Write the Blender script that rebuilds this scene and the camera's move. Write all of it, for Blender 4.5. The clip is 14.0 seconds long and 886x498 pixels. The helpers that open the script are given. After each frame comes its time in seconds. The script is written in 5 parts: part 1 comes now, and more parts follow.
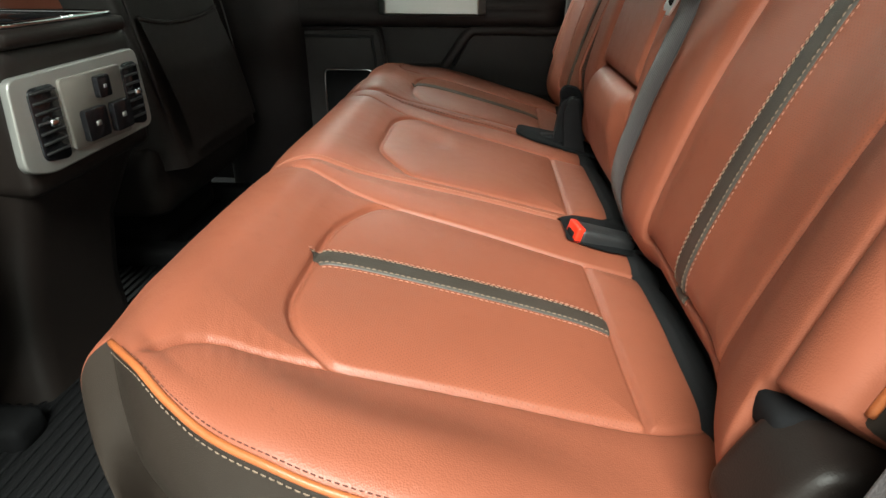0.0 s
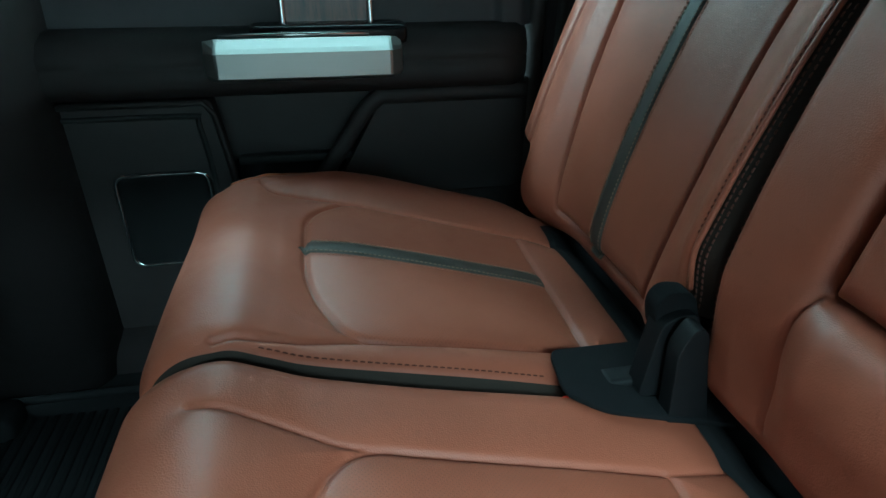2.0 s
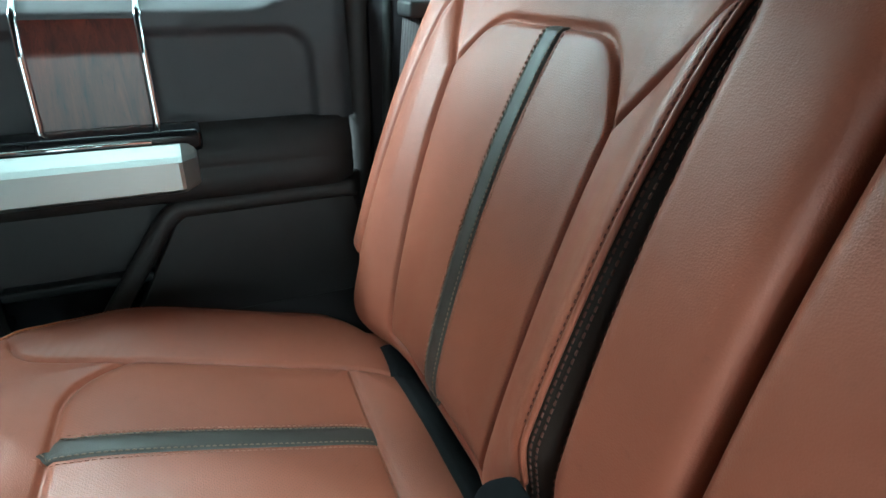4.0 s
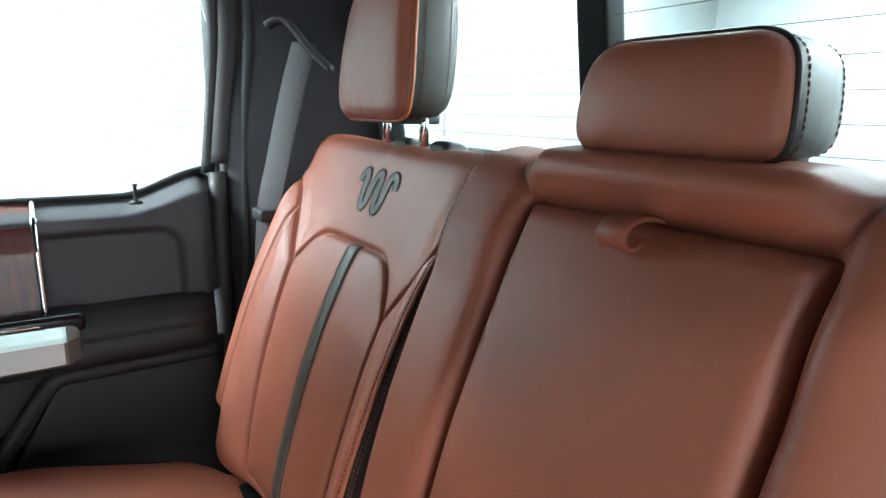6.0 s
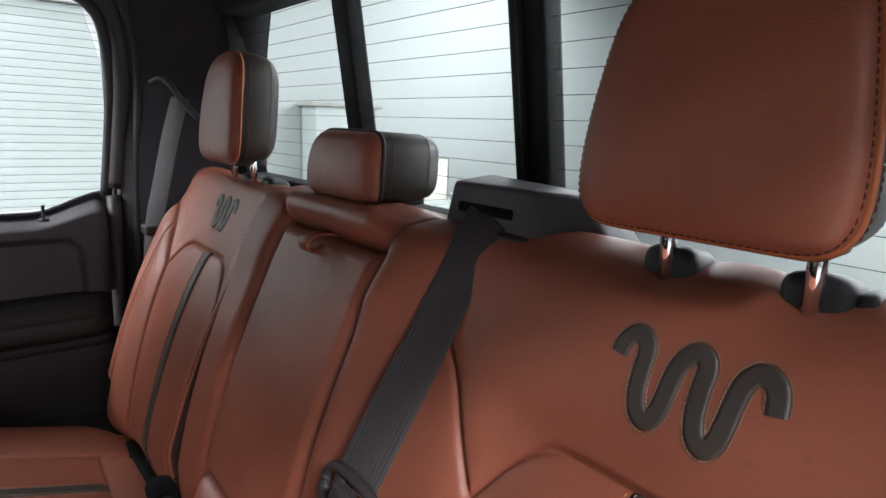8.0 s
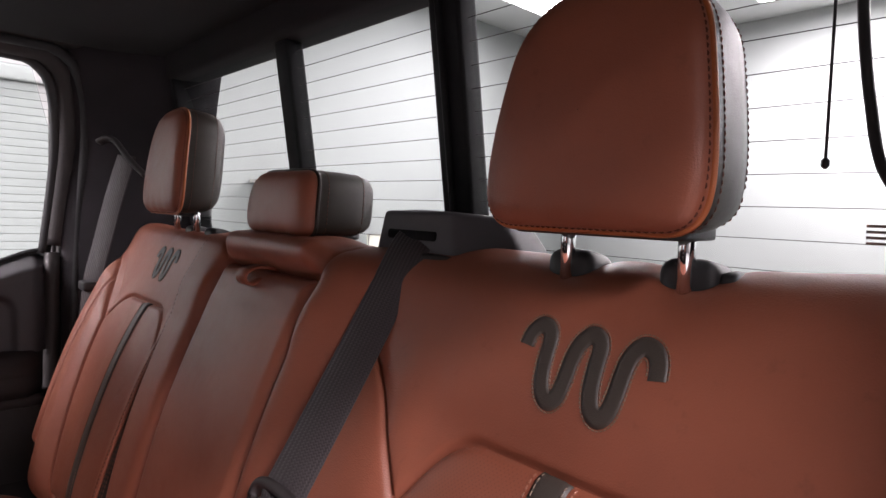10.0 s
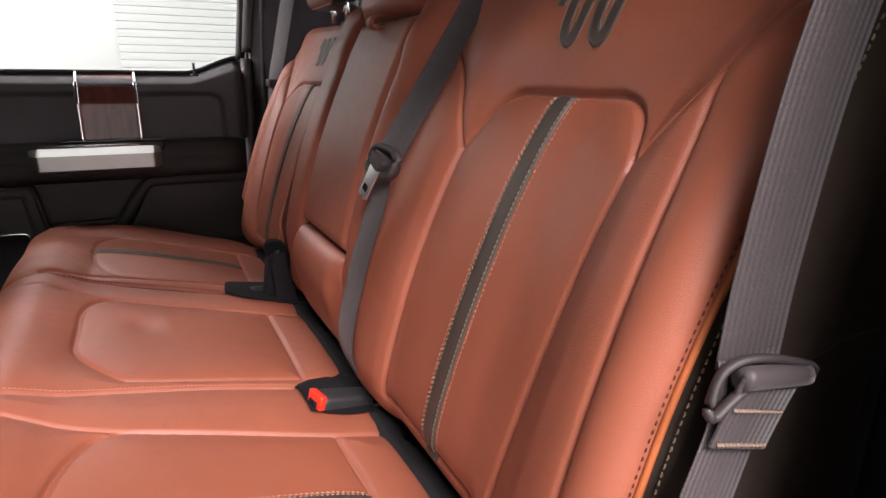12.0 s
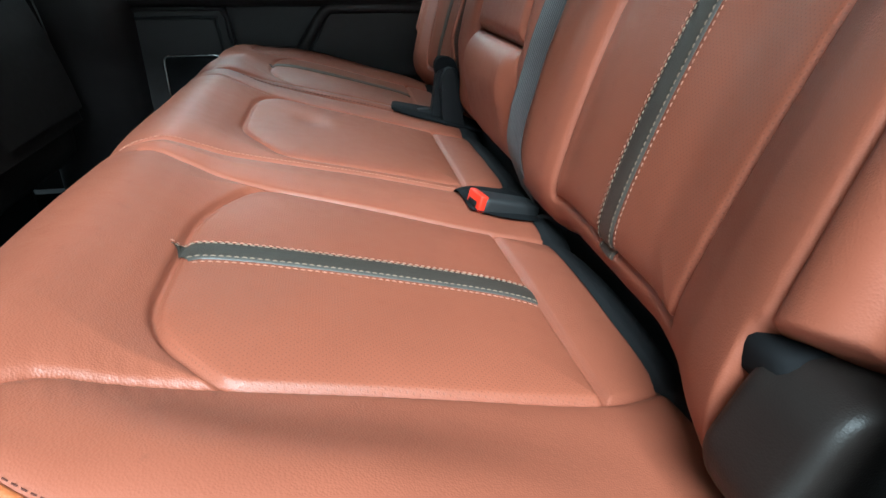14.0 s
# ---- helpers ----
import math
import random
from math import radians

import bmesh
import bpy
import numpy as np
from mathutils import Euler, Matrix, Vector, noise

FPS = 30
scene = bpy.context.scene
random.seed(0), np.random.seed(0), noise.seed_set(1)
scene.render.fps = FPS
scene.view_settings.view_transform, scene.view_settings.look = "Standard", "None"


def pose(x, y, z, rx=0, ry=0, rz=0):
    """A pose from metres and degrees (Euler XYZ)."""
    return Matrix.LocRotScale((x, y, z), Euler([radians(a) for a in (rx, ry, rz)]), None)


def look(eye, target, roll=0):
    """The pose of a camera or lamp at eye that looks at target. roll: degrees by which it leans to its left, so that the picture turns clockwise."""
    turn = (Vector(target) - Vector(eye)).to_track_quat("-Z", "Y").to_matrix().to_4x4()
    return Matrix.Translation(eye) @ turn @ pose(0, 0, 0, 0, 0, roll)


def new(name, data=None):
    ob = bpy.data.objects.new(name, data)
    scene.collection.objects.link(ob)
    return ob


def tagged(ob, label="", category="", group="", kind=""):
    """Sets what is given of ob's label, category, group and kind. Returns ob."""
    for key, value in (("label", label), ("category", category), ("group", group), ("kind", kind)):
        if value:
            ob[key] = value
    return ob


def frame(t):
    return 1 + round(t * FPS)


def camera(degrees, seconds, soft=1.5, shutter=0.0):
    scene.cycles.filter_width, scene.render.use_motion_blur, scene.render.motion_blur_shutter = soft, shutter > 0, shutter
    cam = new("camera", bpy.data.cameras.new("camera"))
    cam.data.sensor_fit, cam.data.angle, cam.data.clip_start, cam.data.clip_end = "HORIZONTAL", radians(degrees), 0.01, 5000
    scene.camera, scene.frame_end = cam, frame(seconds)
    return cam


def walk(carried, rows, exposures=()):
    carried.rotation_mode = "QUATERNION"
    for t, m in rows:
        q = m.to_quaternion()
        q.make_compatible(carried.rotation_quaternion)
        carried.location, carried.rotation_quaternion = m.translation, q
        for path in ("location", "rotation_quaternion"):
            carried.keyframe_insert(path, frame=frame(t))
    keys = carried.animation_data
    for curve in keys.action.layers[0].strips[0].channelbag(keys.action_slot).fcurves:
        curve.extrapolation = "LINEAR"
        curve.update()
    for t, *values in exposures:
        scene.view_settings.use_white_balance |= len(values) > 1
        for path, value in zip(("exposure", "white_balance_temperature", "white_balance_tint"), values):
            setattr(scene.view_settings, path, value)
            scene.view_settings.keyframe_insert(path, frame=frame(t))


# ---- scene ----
cam = camera(73.3, 14.0)
PATH = [
    (0, (0.138, -0.063, 0.668), (0.025, 1.736, -0.199), 0.2),
    (0.5, (0.065, 0.09, 0.715), (0.01, 1.873, -0.191), -0.2),
    (1, (0.023, 0.294, 0.723), (0.134, 2.07, -0.19), -0.2),
    (1.5, (0.032, 0.499, 0.719), (0.261, 2.259, -0.202), -0.1),
    (2, (0.026, 0.667, 0.727), (0.378, 2.399, -0.209), 0.4),
    (2.2, (0.025, 0.717, 0.732), (0.417, 2.442, -0.201), 0.6),
    (4.3, (0.151, 0.787, 0.803), (0.941, 2.45, 0.023), 1.1),
    (4.5, (0.141, 0.772, 0.82), (0.996, 2.447, 0.141), 1.3),
    (5, (0.127, 0.725, 0.874), (1.096, 2.396, 0.354), 1.3),
    (5.5, (0.122, 0.661, 0.892), (1.158, 2.311, 0.439), 1.4),
    (6, (0.116, 0.574, 0.91), (1.216, 2.183, 0.464), 1.4),
    (6.5, (0.118, 0.484, 0.922), (1.266, 2.064, 0.49), 1.4),
    (7, (0.119, 0.38, 0.931), (1.31, 1.931, 0.511), 1.6),
    (7.5, (0.119, 0.288, 0.942), (1.337, 1.821, 0.533), 2.1),
    (8, (0.124, 0.211, 0.971), (1.357, 1.734, 0.57), 2.2),
    (8.2, (0.121, 0.201, 0.988), (1.361, 1.721, 0.598), 2.2),
    (10.3, (0.116, 0.137, 0.887), (1.483, 1.593, 0.779), 2.1),
    (10.5, (0.12, 0.118, 0.86), (1.451, 1.606, 0.738), 1.9),
    (11, (0.121, 0.058, 0.794), (1.275, 1.68, 0.6), 1.7),
    (11.5, (0.12, 0.008, 0.776), (1.121, 1.685, 0.349), 0.5),
    (12, (0.1, -0.049, 0.757), (0.965, 1.669, 0.208), 0.4),
    (12.5, (0.08, -0.094, 0.735), (0.806, 1.66, 0.105), 0.3),
    (13, (0.07, -0.122, 0.701), (0.634, 1.649, -0.04), 0.2),
    (13.5, (0.085, -0.094, 0.657), (0.492, 1.678, -0.177), 0.1),
    (14, (0.11, 0.001, 0.617), (0.428, 1.771, -0.257), 0.2),
]
EXPOSURES = [(0.0, 0.32, 6450, -4), (0.8, -0.12, 6150, -8), (1.5, -0.05, 5000, -21), (2.2, 0.32, 4450, -32), (4.3, 1.45, 5100, -16), (5.5, 1.55, 5250, -8), (6.5, 1.2, 5650, 2),
             (8.0, 0.25, 6050, 14), (10.3, 0.10, 6650, 30), (11.5, 0.17, 7000, 33), (12.5, 0.33, 6200, 9), (13.5, 0.36, 5300, -11), (14.0, 0.36, 5100, -11)]
walk(cam, [(t, look(eye, target, roll)) for t, eye, target, roll in PATH], EXPOSURES)

# ---- world and light ----
world = bpy.data.worlds.new("world")
scene.world = world
world.use_nodes = True
world.node_tree.nodes["Background"].inputs[0].default_value = (0.9, 0.95, 1.0, 1)
world.node_tree.nodes["Background"].inputs[1].default_value = 0.3


# Unseen area lights at ceiling height; none is a known fitting.
def overhead_lamp(x, y, sx, sy, watts):
    d = bpy.data.lights.new("ceiling_panel_light", "AREA")
    d.shape, d.size, d.size_y, d.energy = "RECTANGLE", sx, sy, watts
    d.color = (1.0, 0.985, 0.96)
    ob = new("ceiling_panel_light", d)
    ob.matrix_world = pose(x, y, 3.02)
    return ob


# the first two are set from shadow edges on the near seat
overhead_lamp(0.0, -1.58, 2.2, 0.25, 100)
overhead_lamp(0.0, -2.25, 2.2, 0.4, 300)
# added fill: lights the inboard top of the wide seat back
overhead_lamp(0.0, -3.25, 2.2, 0.4, 190)
# added fill: the garage behind the rear glass, then the far side
overhead_lamp(3.0, -1.0, 1.2, 2.4, 25)
overhead_lamp(4.6, 3.6, 1.2, 1.2, 95)
overhead_lamp(6.0, -0.6, 0.5, 6.0, 400)
overhead_lamp(0.1, 2.85, 1.8, 0.8, 22)
# set from the edge of light on the far cushion
overhead_lamp(-0.6, 4.3, 2.2, 0.25, 60)
# added fill: reaches the cab only by bounce from the front
overhead_lamp(-3.5, 2.2, 1.2, 2.4, 900)


# ---- materials ----
def material(name):
    m = bpy.data.materials.new(name)
    m.use_nodes = True
    nt = m.node_tree
    b = nt.nodes["Principled BSDF"]
    return m, nt, b


def node(nt, kind, **inputs):
    n = nt.nodes.new(kind)
    for k, v in inputs.items():
        n.inputs[k.replace("_", " ")].default_value = v
    return n


def mix_colour(nt, fac, a, b):
    """a and b are colours or sockets; fac is a socket."""
    n = nt.nodes.new("ShaderNodeMix")
    n.data_type = "RGBA"
    nt.links.new(fac, n.inputs[0])
    for k, v in ((6, a), (7, b)):
        if isinstance(v, tuple):
            n.inputs[k].default_value = (*v, 1)
        else:
            nt.links.new(v, n.inputs[k])
    return n.outputs[2]


def ramp(nt, fac, lo, hi):
    n = nt.nodes.new("ShaderNodeMapRange")
    n.inputs[1].default_value, n.inputs[2].default_value = lo, hi
    nt.links.new(fac, n.inputs[0])
    return n.outputs[0]


def math_node(nt, op, a, b=0.0, c=None):
    n = nt.nodes.new("ShaderNodeMath")
    n.operation = op
    for k, v in enumerate((a, b, c)):
        if v is None:
            continue
        if isinstance(v, (int, float)):
            n.inputs[k].default_value = v
        else:
            nt.links.new(v, n.inputs[k])
    return n.outputs[0]


def leather(name, base, rough=0.42, grain=900.0, bump=0.25, perforated="", vary=0.08, wrinkle=0.0, sheen=0.0, gloss=0.42):
    """Grained hide: pebble relief, cloudy tone, faint creases; perforated: '' or the two axes of the hole pattern."""
    m, nt, b = material(name)
    co = nt.nodes.new("ShaderNodeTexCoord").outputs["Object"]
    big = node(nt, "ShaderNodeTexNoise", Scale=7.0, Detail=3.0, Roughness=0.6)
    nt.links.new(co, big.inputs["Vector"])
    mid = node(nt, "ShaderNodeTexNoise", Scale=60.0, Detail=4.0, Roughness=0.65)
    nt.links.new(co, mid.inputs["Vector"])
    cells = node(nt, "ShaderNodeTexVoronoi", Scale=grain)
    nt.links.new(co, cells.inputs["Vector"])
    dark = tuple(c * (1 - vary) for c in base)
    light = tuple(min(1, c * (1 + vary * 0.7)) for c in base)
    col = mix_colour(nt, ramp(nt, big.outputs[0], 0.3, 0.7), dark, light)
    col = mix_colour(nt, ramp(nt, mid.outputs[0], 0.62, 0.8), col, tuple(c * 0.82 for c in base))
    height = cells.outputs["Distance"]
    if wrinkle:
        w = node(nt, "ShaderNodeTexNoise", Scale=38.0, Detail=2.0, Roughness=0.5, Distortion=1.2)
        nt.links.new(co, w.inputs["Vector"])
        height = math_node(nt, "MULTIPLY_ADD", w.outputs[0], wrinkle, height)
    if perforated:
        sep = nt.nodes.new("ShaderNodeSeparateXYZ")
        nt.links.new(co, sep.inputs[0])
        p, q = sep.outputs[perforated[0]], sep.outputs[perforated[1]]
        u = math_node(nt, "MULTIPLY", math_node(nt, "ADD", p, q), 250.0)
        v = math_node(nt, "MULTIPLY", math_node(nt, "SUBTRACT", p, q), 250.0)
        du = math_node(nt, "SUBTRACT", math_node(nt, "FRACT", u), 0.5)
        dv = math_node(nt, "SUBTRACT", math_node(nt, "FRACT", v), 0.5)
        r2 = math_node(nt, "ADD", math_node(nt, "MULTIPLY", du, du), math_node(nt, "MULTIPLY", dv, dv))
        hole = ramp(nt, r2, 0.045, 0.015)
        col = mix_colour(nt, hole, col, tuple(c * 0.76 for c in base))
        height = math_node(nt, "MULTIPLY_ADD", hole, -1.2, height)
    nt.links.new(col, b.inputs["Base Color"])
    rr = nt.nodes.new("ShaderNodeMapRange")
    nt.links.new(mid.outputs[0], rr.inputs[0])
    rr.inputs[3].default_value, rr.inputs[4].default_value = rough - 0.07, rough + 0.1
    nt.links.new(rr.outputs[0], b.inputs["Roughness"])
    bp = node(nt, "ShaderNodeBump", Strength=bump, Distance=0.0006)
    nt.links.new(height, bp.inputs["Height"])
    if wrinkle:
        soft = node(nt, "ShaderNodeTexNoise", Scale=16.0, Detail=3.0, Roughness=0.55, Distortion=0.8)
        nt.links.new(co, soft.inputs["Vector"])
        fold = node(nt, "ShaderNodeBump", Strength=0.10, Distance=0.006)
        nt.links.new(soft.outputs[0], fold.inputs["Height"])
        nt.links.new(fold.outputs[0], bp.inputs["Normal"])
    nt.links.new(bp.outputs[0], b.inputs["Normal"])
    b.inputs["Specular IOR Level"].default_value = gloss
    b.inputs["Sheen Weight"].default_value = sheen
    b.inputs["Sheen Roughness"].default_value = 0.45
    return m


def plastic(name, base, rough=0.5, grain=1400.0, bump=0.12, vary=0.12):
    return leather(name, base, rough, grain, bump, "", vary)


def metal(name, base, rough=0.2):
    m, nt, b = material(name)
    co = nt.nodes.new("ShaderNodeTexCoord").outputs["Object"]
    n = node(nt, "ShaderNodeTexNoise", Scale=220.0, Detail=3.0)
    nt.links.new(co, n.inputs["Vector"])
    rr = nt.nodes.new("ShaderNodeMapRange")
    nt.links.new(n.outputs[0], rr.inputs[0])
    rr.inputs[3].default_value, rr.inputs[4].default_value = rough * 0.8, rough * 1.25
    nt.links.new(rr.outputs[0], b.inputs["Roughness"])
    b.inputs["Base Color"].default_value = (*base, 1)
    b.inputs["Metallic"].default_value = 1.0
    return m


def webbing(name, base):
    """Woven belt: ribs along the length and fine cross threads, from the strip's own UV map."""
    m, nt, b = material(name)
    uv = nt.nodes.new("ShaderNodeTexCoord").outputs["UV"]
    sep = nt.nodes.new("ShaderNodeSeparateXYZ")
    nt.links.new(uv, sep.inputs[0])
    rib = math_node(nt, "SINE", math_node(nt, "MULTIPLY", sep.outputs[0], 2 * math.pi * 11))
    weft = math_node(nt, "SINE", math_node(nt, "MULTIPLY_ADD", sep.outputs[1], 2 * math.pi * 330, math_node(nt, "MULTIPLY", rib, 1.5)))
    h = math_node(nt, "MULTIPLY_ADD", weft, 0.45, rib)
    col = mix_colour(nt, ramp(nt, h, -1.4, 1.4), tuple(c * 0.75 for c in base), tuple(c * 1.2 for c in base))
    nt.links.new(col, b.inputs["Base Color"])
    b.inputs["Roughness"].default_value = 0.55
    b.inputs["Sheen Weight"].default_value = 0.12
    b.inputs["Specular IOR Level"].default_value = 0.35
    bp = node(nt, "ShaderNodeBump", Strength=0.3, Distance=0.0008)
    nt.links.new(h, bp.inputs["Height"])
    nt.links.new(bp.outputs[0], b.inputs["Normal"])
    return m


def fabric(name, base, scale=500.0, rough=0.9):
    m, nt, b = material(name)
    co = nt.nodes.new("ShaderNodeTexCoord").outputs["Object"]
    n = node(nt, "ShaderNodeTexNoise", Scale=scale, Detail=4.0, Roughness=0.7)
    nt.links.new(co, n.inputs["Vector"])
    n2 = node(nt, "ShaderNodeTexNoise", Scale=9.0, Detail=2.0)
    nt.links.new(co, n2.inputs["Vector"])
    col = mix_colour(nt, n.outputs[0], tuple(c * 0.55 for c in base), tuple(c * 1.4 for c in base))
    col = mix_colour(nt, ramp(nt, n2.outputs[0], 0.35, 0.7), col, tuple(c * 0.8 for c in base))
    nt.links.new(col, b.inputs["Base Color"])
    b.inputs["Roughness"].default_value = rough
    b.inputs["Specular IOR Level"].default_value = 0.15
    bp = node(nt, "ShaderNodeBump", Strength=0.4, Distance=0.001)
    nt.links.new(n.outputs[0], bp.inputs["Height"])
    nt.links.new(bp.outputs[0], b.inputs["Normal"])
    return m


def walnut(name):
    m, nt, b = material(name)
    co = nt.nodes.new("ShaderNodeTexCoord").outputs["Object"]
    mp = node(nt, "ShaderNodeMapping", Scale=(60.0, 60.0, 6.0), Rotation=(0.0, 0.12, 0.0))
    nt.links.new(co, mp.inputs["Vector"])
    n = node(nt, "ShaderNodeTexNoise", Scale=1.0, Detail=6.0, Roughness=0.65, Distortion=0.8)
    nt.links.new(mp.outputs[0], n.inputs["Vector"])
    fine = node(nt, "ShaderNodeTexNoise", Scale=7.0, Detail=3.0, Roughness=0.7)
    nt.links.new(mp.outputs[0], fine.inputs["Vector"])
    col = mix_colour(nt, ramp(nt, n.outputs[0], 0.3, 0.7), (0.035, 0.010, 0.008), (0.17, 0.037, 0.024))
    col = mix_colour(nt, ramp(nt, fine.outputs[0], 0.55, 0.8), col, (0.03, 0.011, 0.009))
    nt.links.new(col, b.inputs["Base Color"])
    b.inputs["Roughness"].default_value = 0.3
    b.inputs["Coat Weight"].default_value = 0.15
    b.inputs["Coat Roughness"].default_value = 0.06
    return m


def paint(name, base, rough=0.6, scale=5.0, vary=0.06):
    m, nt, b = material(name)
    co = nt.nodes.new("ShaderNodeTexCoord").outputs["Object"]
    n = node(nt, "ShaderNodeTexNoise", Scale=scale, Detail=5.0, Roughness=0.6)
    nt.links.new(co, n.inputs["Vector"])
    col = mix_colour(nt, n.outputs[0], tuple(c * (1 - vary) for c in base), tuple(min(1, c * (1 + vary)) for c in base))
    nt.links.new(col, b.inputs["Base Color"])
    b.inputs["Roughness"].default_value = rough
    return m


def glass(name, tint=(0.81, 0.885, 0.865)):
    m, nt, b = material(name)
    b.inputs["Base Color"].default_value = (*tint, 1)
    b.inputs["Transmission Weight"].default_value = 1.0
    b.inputs["Roughness"].default_value = 0.0
    b.inputs["IOR"].default_value = 1.03
    return m


TAN = (0.246, 0.0745, 0.0415)
M_LEATHER = leather("saddle_leather", TAN, 0.45, 850, 0.25, wrinkle=0.5, sheen=0.0, gloss=0.42)
M_PERF_XY = leather("perforated_leather_cushion", TAN, 0.40, 1000, 0.2, perforated=(0, 1), sheen=0.0, gloss=0.38)
M_PERF_YZ = leather("perforated_leather_back", TAN, 0.40, 1000, 0.2, perforated=(1, 2), sheen=0.0, gloss=0.38)
M_DARK = leather("espresso_vinyl", (0.026, 0.0195, 0.0155), 0.44, 1000, 0.14, gloss=0.22)
M_CONSOLE = leather("console_vinyl", (0.014, 0.0105, 0.0092), 0.46, 900, 0.2, gloss=0.26)
M_STRIPE = leather("stripe_leather", (0.048, 0.039, 0.032), 0.45, 900, 0.25)
M_PIPE = leather("orange_piping", (0.34, 0.098, 0.032), 0.4, 900, 0.2)
M_THREAD = fabric("cream_thread", (0.21, 0.155, 0.115), 3000, 0.8)
M_THREAD_TAN = fabric("tan_thread", (0.36, 0.17, 0.12), 3000, 0.8)
M_THREAD_BROWN = fabric("brown_thread", (0.13, 0.062, 0.048), 3000, 0.8)
M_THREAD_DARK = fabric("dark_thread", (0.095, 0.033, 0.024), 3000, 0.8)
M_BLACK = plastic("black_plastic", (0.02, 0.02, 0.021), 0.5)
M_TRIM = plastic("charcoal_trim", (0.026, 0.0215, 0.0215), 0.55)
M_TRIM2 = plastic("upper_door_trim", (0.058, 0.055, 0.060), 0.55)
M_PILLAR = fabric("pillar_fabric", (0.030, 0.027, 0.030), 700, 0.85)
M_HEADLINER = fabric("headliner", (0.020, 0.018, 0.019), 900, 0.95)
M_CARPET = fabric("black_carpet", (0.018, 0.018, 0.019), 900, 0.95)
M_FELT = fabric("black_felt", (0.008, 0.008, 0.009), 1200, 0.95)
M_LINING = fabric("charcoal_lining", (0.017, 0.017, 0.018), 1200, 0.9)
M_MAT = plastic("rubber_mat", (0.006, 0.006, 0.0065), 0.8, 300, 0.3)
M_MAT.node_tree.nodes["Principled BSDF"].inputs["Specular IOR Level"].default_value = 0.10
M_GLOSS = plastic("gloss_black", (0.012, 0.012, 0.014), 0.15, 1400, 0.02)
M_CHROME = metal("chrome", (0.85, 0.86, 0.88), 0.08)
M_SATIN = metal("satin_silver", (0.44, 0.45, 0.44), 0.36)
M_SATIN.node_tree.nodes["Principled BSDF"].inputs["Metallic"].default_value = 0.85
M_BEZEL = metal("brushed_bezel", (0.38, 0.38, 0.36), 0.4)
M_BEZEL.node_tree.nodes["Principled BSDF"].inputs["Metallic"].default_value = 0.55
M_WOOD = walnut("walnut_veneer")
M_BELT = webbing("belt_webbing", (0.035, 0.0285, 0.0295))
M_RED = plastic("red_plastic", (0.75, 0.03, 0.012), 0.35, 1400, 0.03)
M_STEEL = metal("steel", (0.78, 0.79, 0.80), 0.35)
M_POST = plastic("black_post", (0.007, 0.007, 0.008), 0.6)
M_POST.node_tree.nodes["Principled BSDF"].inputs["Specular IOR Level"].default_value = 0.2
M_RUBBER = plastic("rubber_seal", (0.016, 0.017, 0.018), 0.6, 700, 0.1)
M_GLASS = glass("window_glass")
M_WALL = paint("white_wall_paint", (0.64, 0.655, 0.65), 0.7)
# White far wall and shutter, darkened in colour to look less lit through the glass.
M_FARWALL = paint("dimmed_wall_paint", (0.40, 0.42, 0.41), 0.7)
M_SLAT = paint("dimmed_white_paint", (0.35, 0.37, 0.36), 0.5)
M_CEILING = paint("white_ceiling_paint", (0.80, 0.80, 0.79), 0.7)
# Greys of two unseen walls, set by how much light should bounce into the cab.
M_FRONTWALL = paint("front_bounce_grey", (0.40, 0.40, 0.395), 0.7)
M_GREYWALL = paint("near_bounce_grey", (0.46, 0.46, 0.45), 0.7)
M_CONC = paint("garage_concrete", (0.32, 0.32, 0.31), 0.55, 3.0, 0.25)
M_GREY = plastic("grey_panel", (0.30, 0.29, 0.27), 0.45)
M_TAUPE = plastic("taupe_plastic", (0.20, 0.185, 0.165), 0.42)
M_BODY = paint("body_paint", (0.05, 0.05, 0.055), 0.3, 8.0, 0.1)


# ---- mesh helpers ----
def thing(name, loc, label, category, group="", kind=""):
    ob = new(name)
    ob.empty_display_size = 0.02
    ob.matrix_world = pose(*loc)
    return tagged(ob, label, category, group, kind)


def part(name, mesh, mat, parent=None, label="", kind="", flat=False):
    """mesh: a bmesh or (verts, faces), in world metres. Links it as one object, under parent if given."""
    me = bpy.data.meshes.new(name)
    if isinstance(mesh, tuple):
        me.from_pydata([tuple(map(float, v)) for v in mesh[0]], [], [tuple(map(int, f)) for f in mesh[1]])
        if len(mesh) > 2:
            layer = me.uv_layers.new(name="uv")
            flat_uv = np.array(mesh[2], dtype=np.float32)
            idx = np.empty(len(me.loops), dtype=np.int32)
            me.loops.foreach_get("vertex_index", idx)
            layer.data.foreach_set("uv", flat_uv[idx].ravel())
    else:
        mesh.to_mesh(me)
        mesh.free()
    me.materials.append(mat)
    if not flat:
        me.polygons.foreach_set("use_smooth", [True] * len(me.polygons))
    me.update()
    ob = new(name, me)
    if parent is not None:
        ob.parent = parent
        top = parent
        m = Matrix.Identity(4)
        while top is not None:
            m = m @ top.matrix_basis if top.parent is None else m
            top = top.parent
        ob.matrix_parent_inverse = m.inverted() if parent.parent is None else Matrix.Identity(4)
    return tagged(ob, label, "", "", kind)


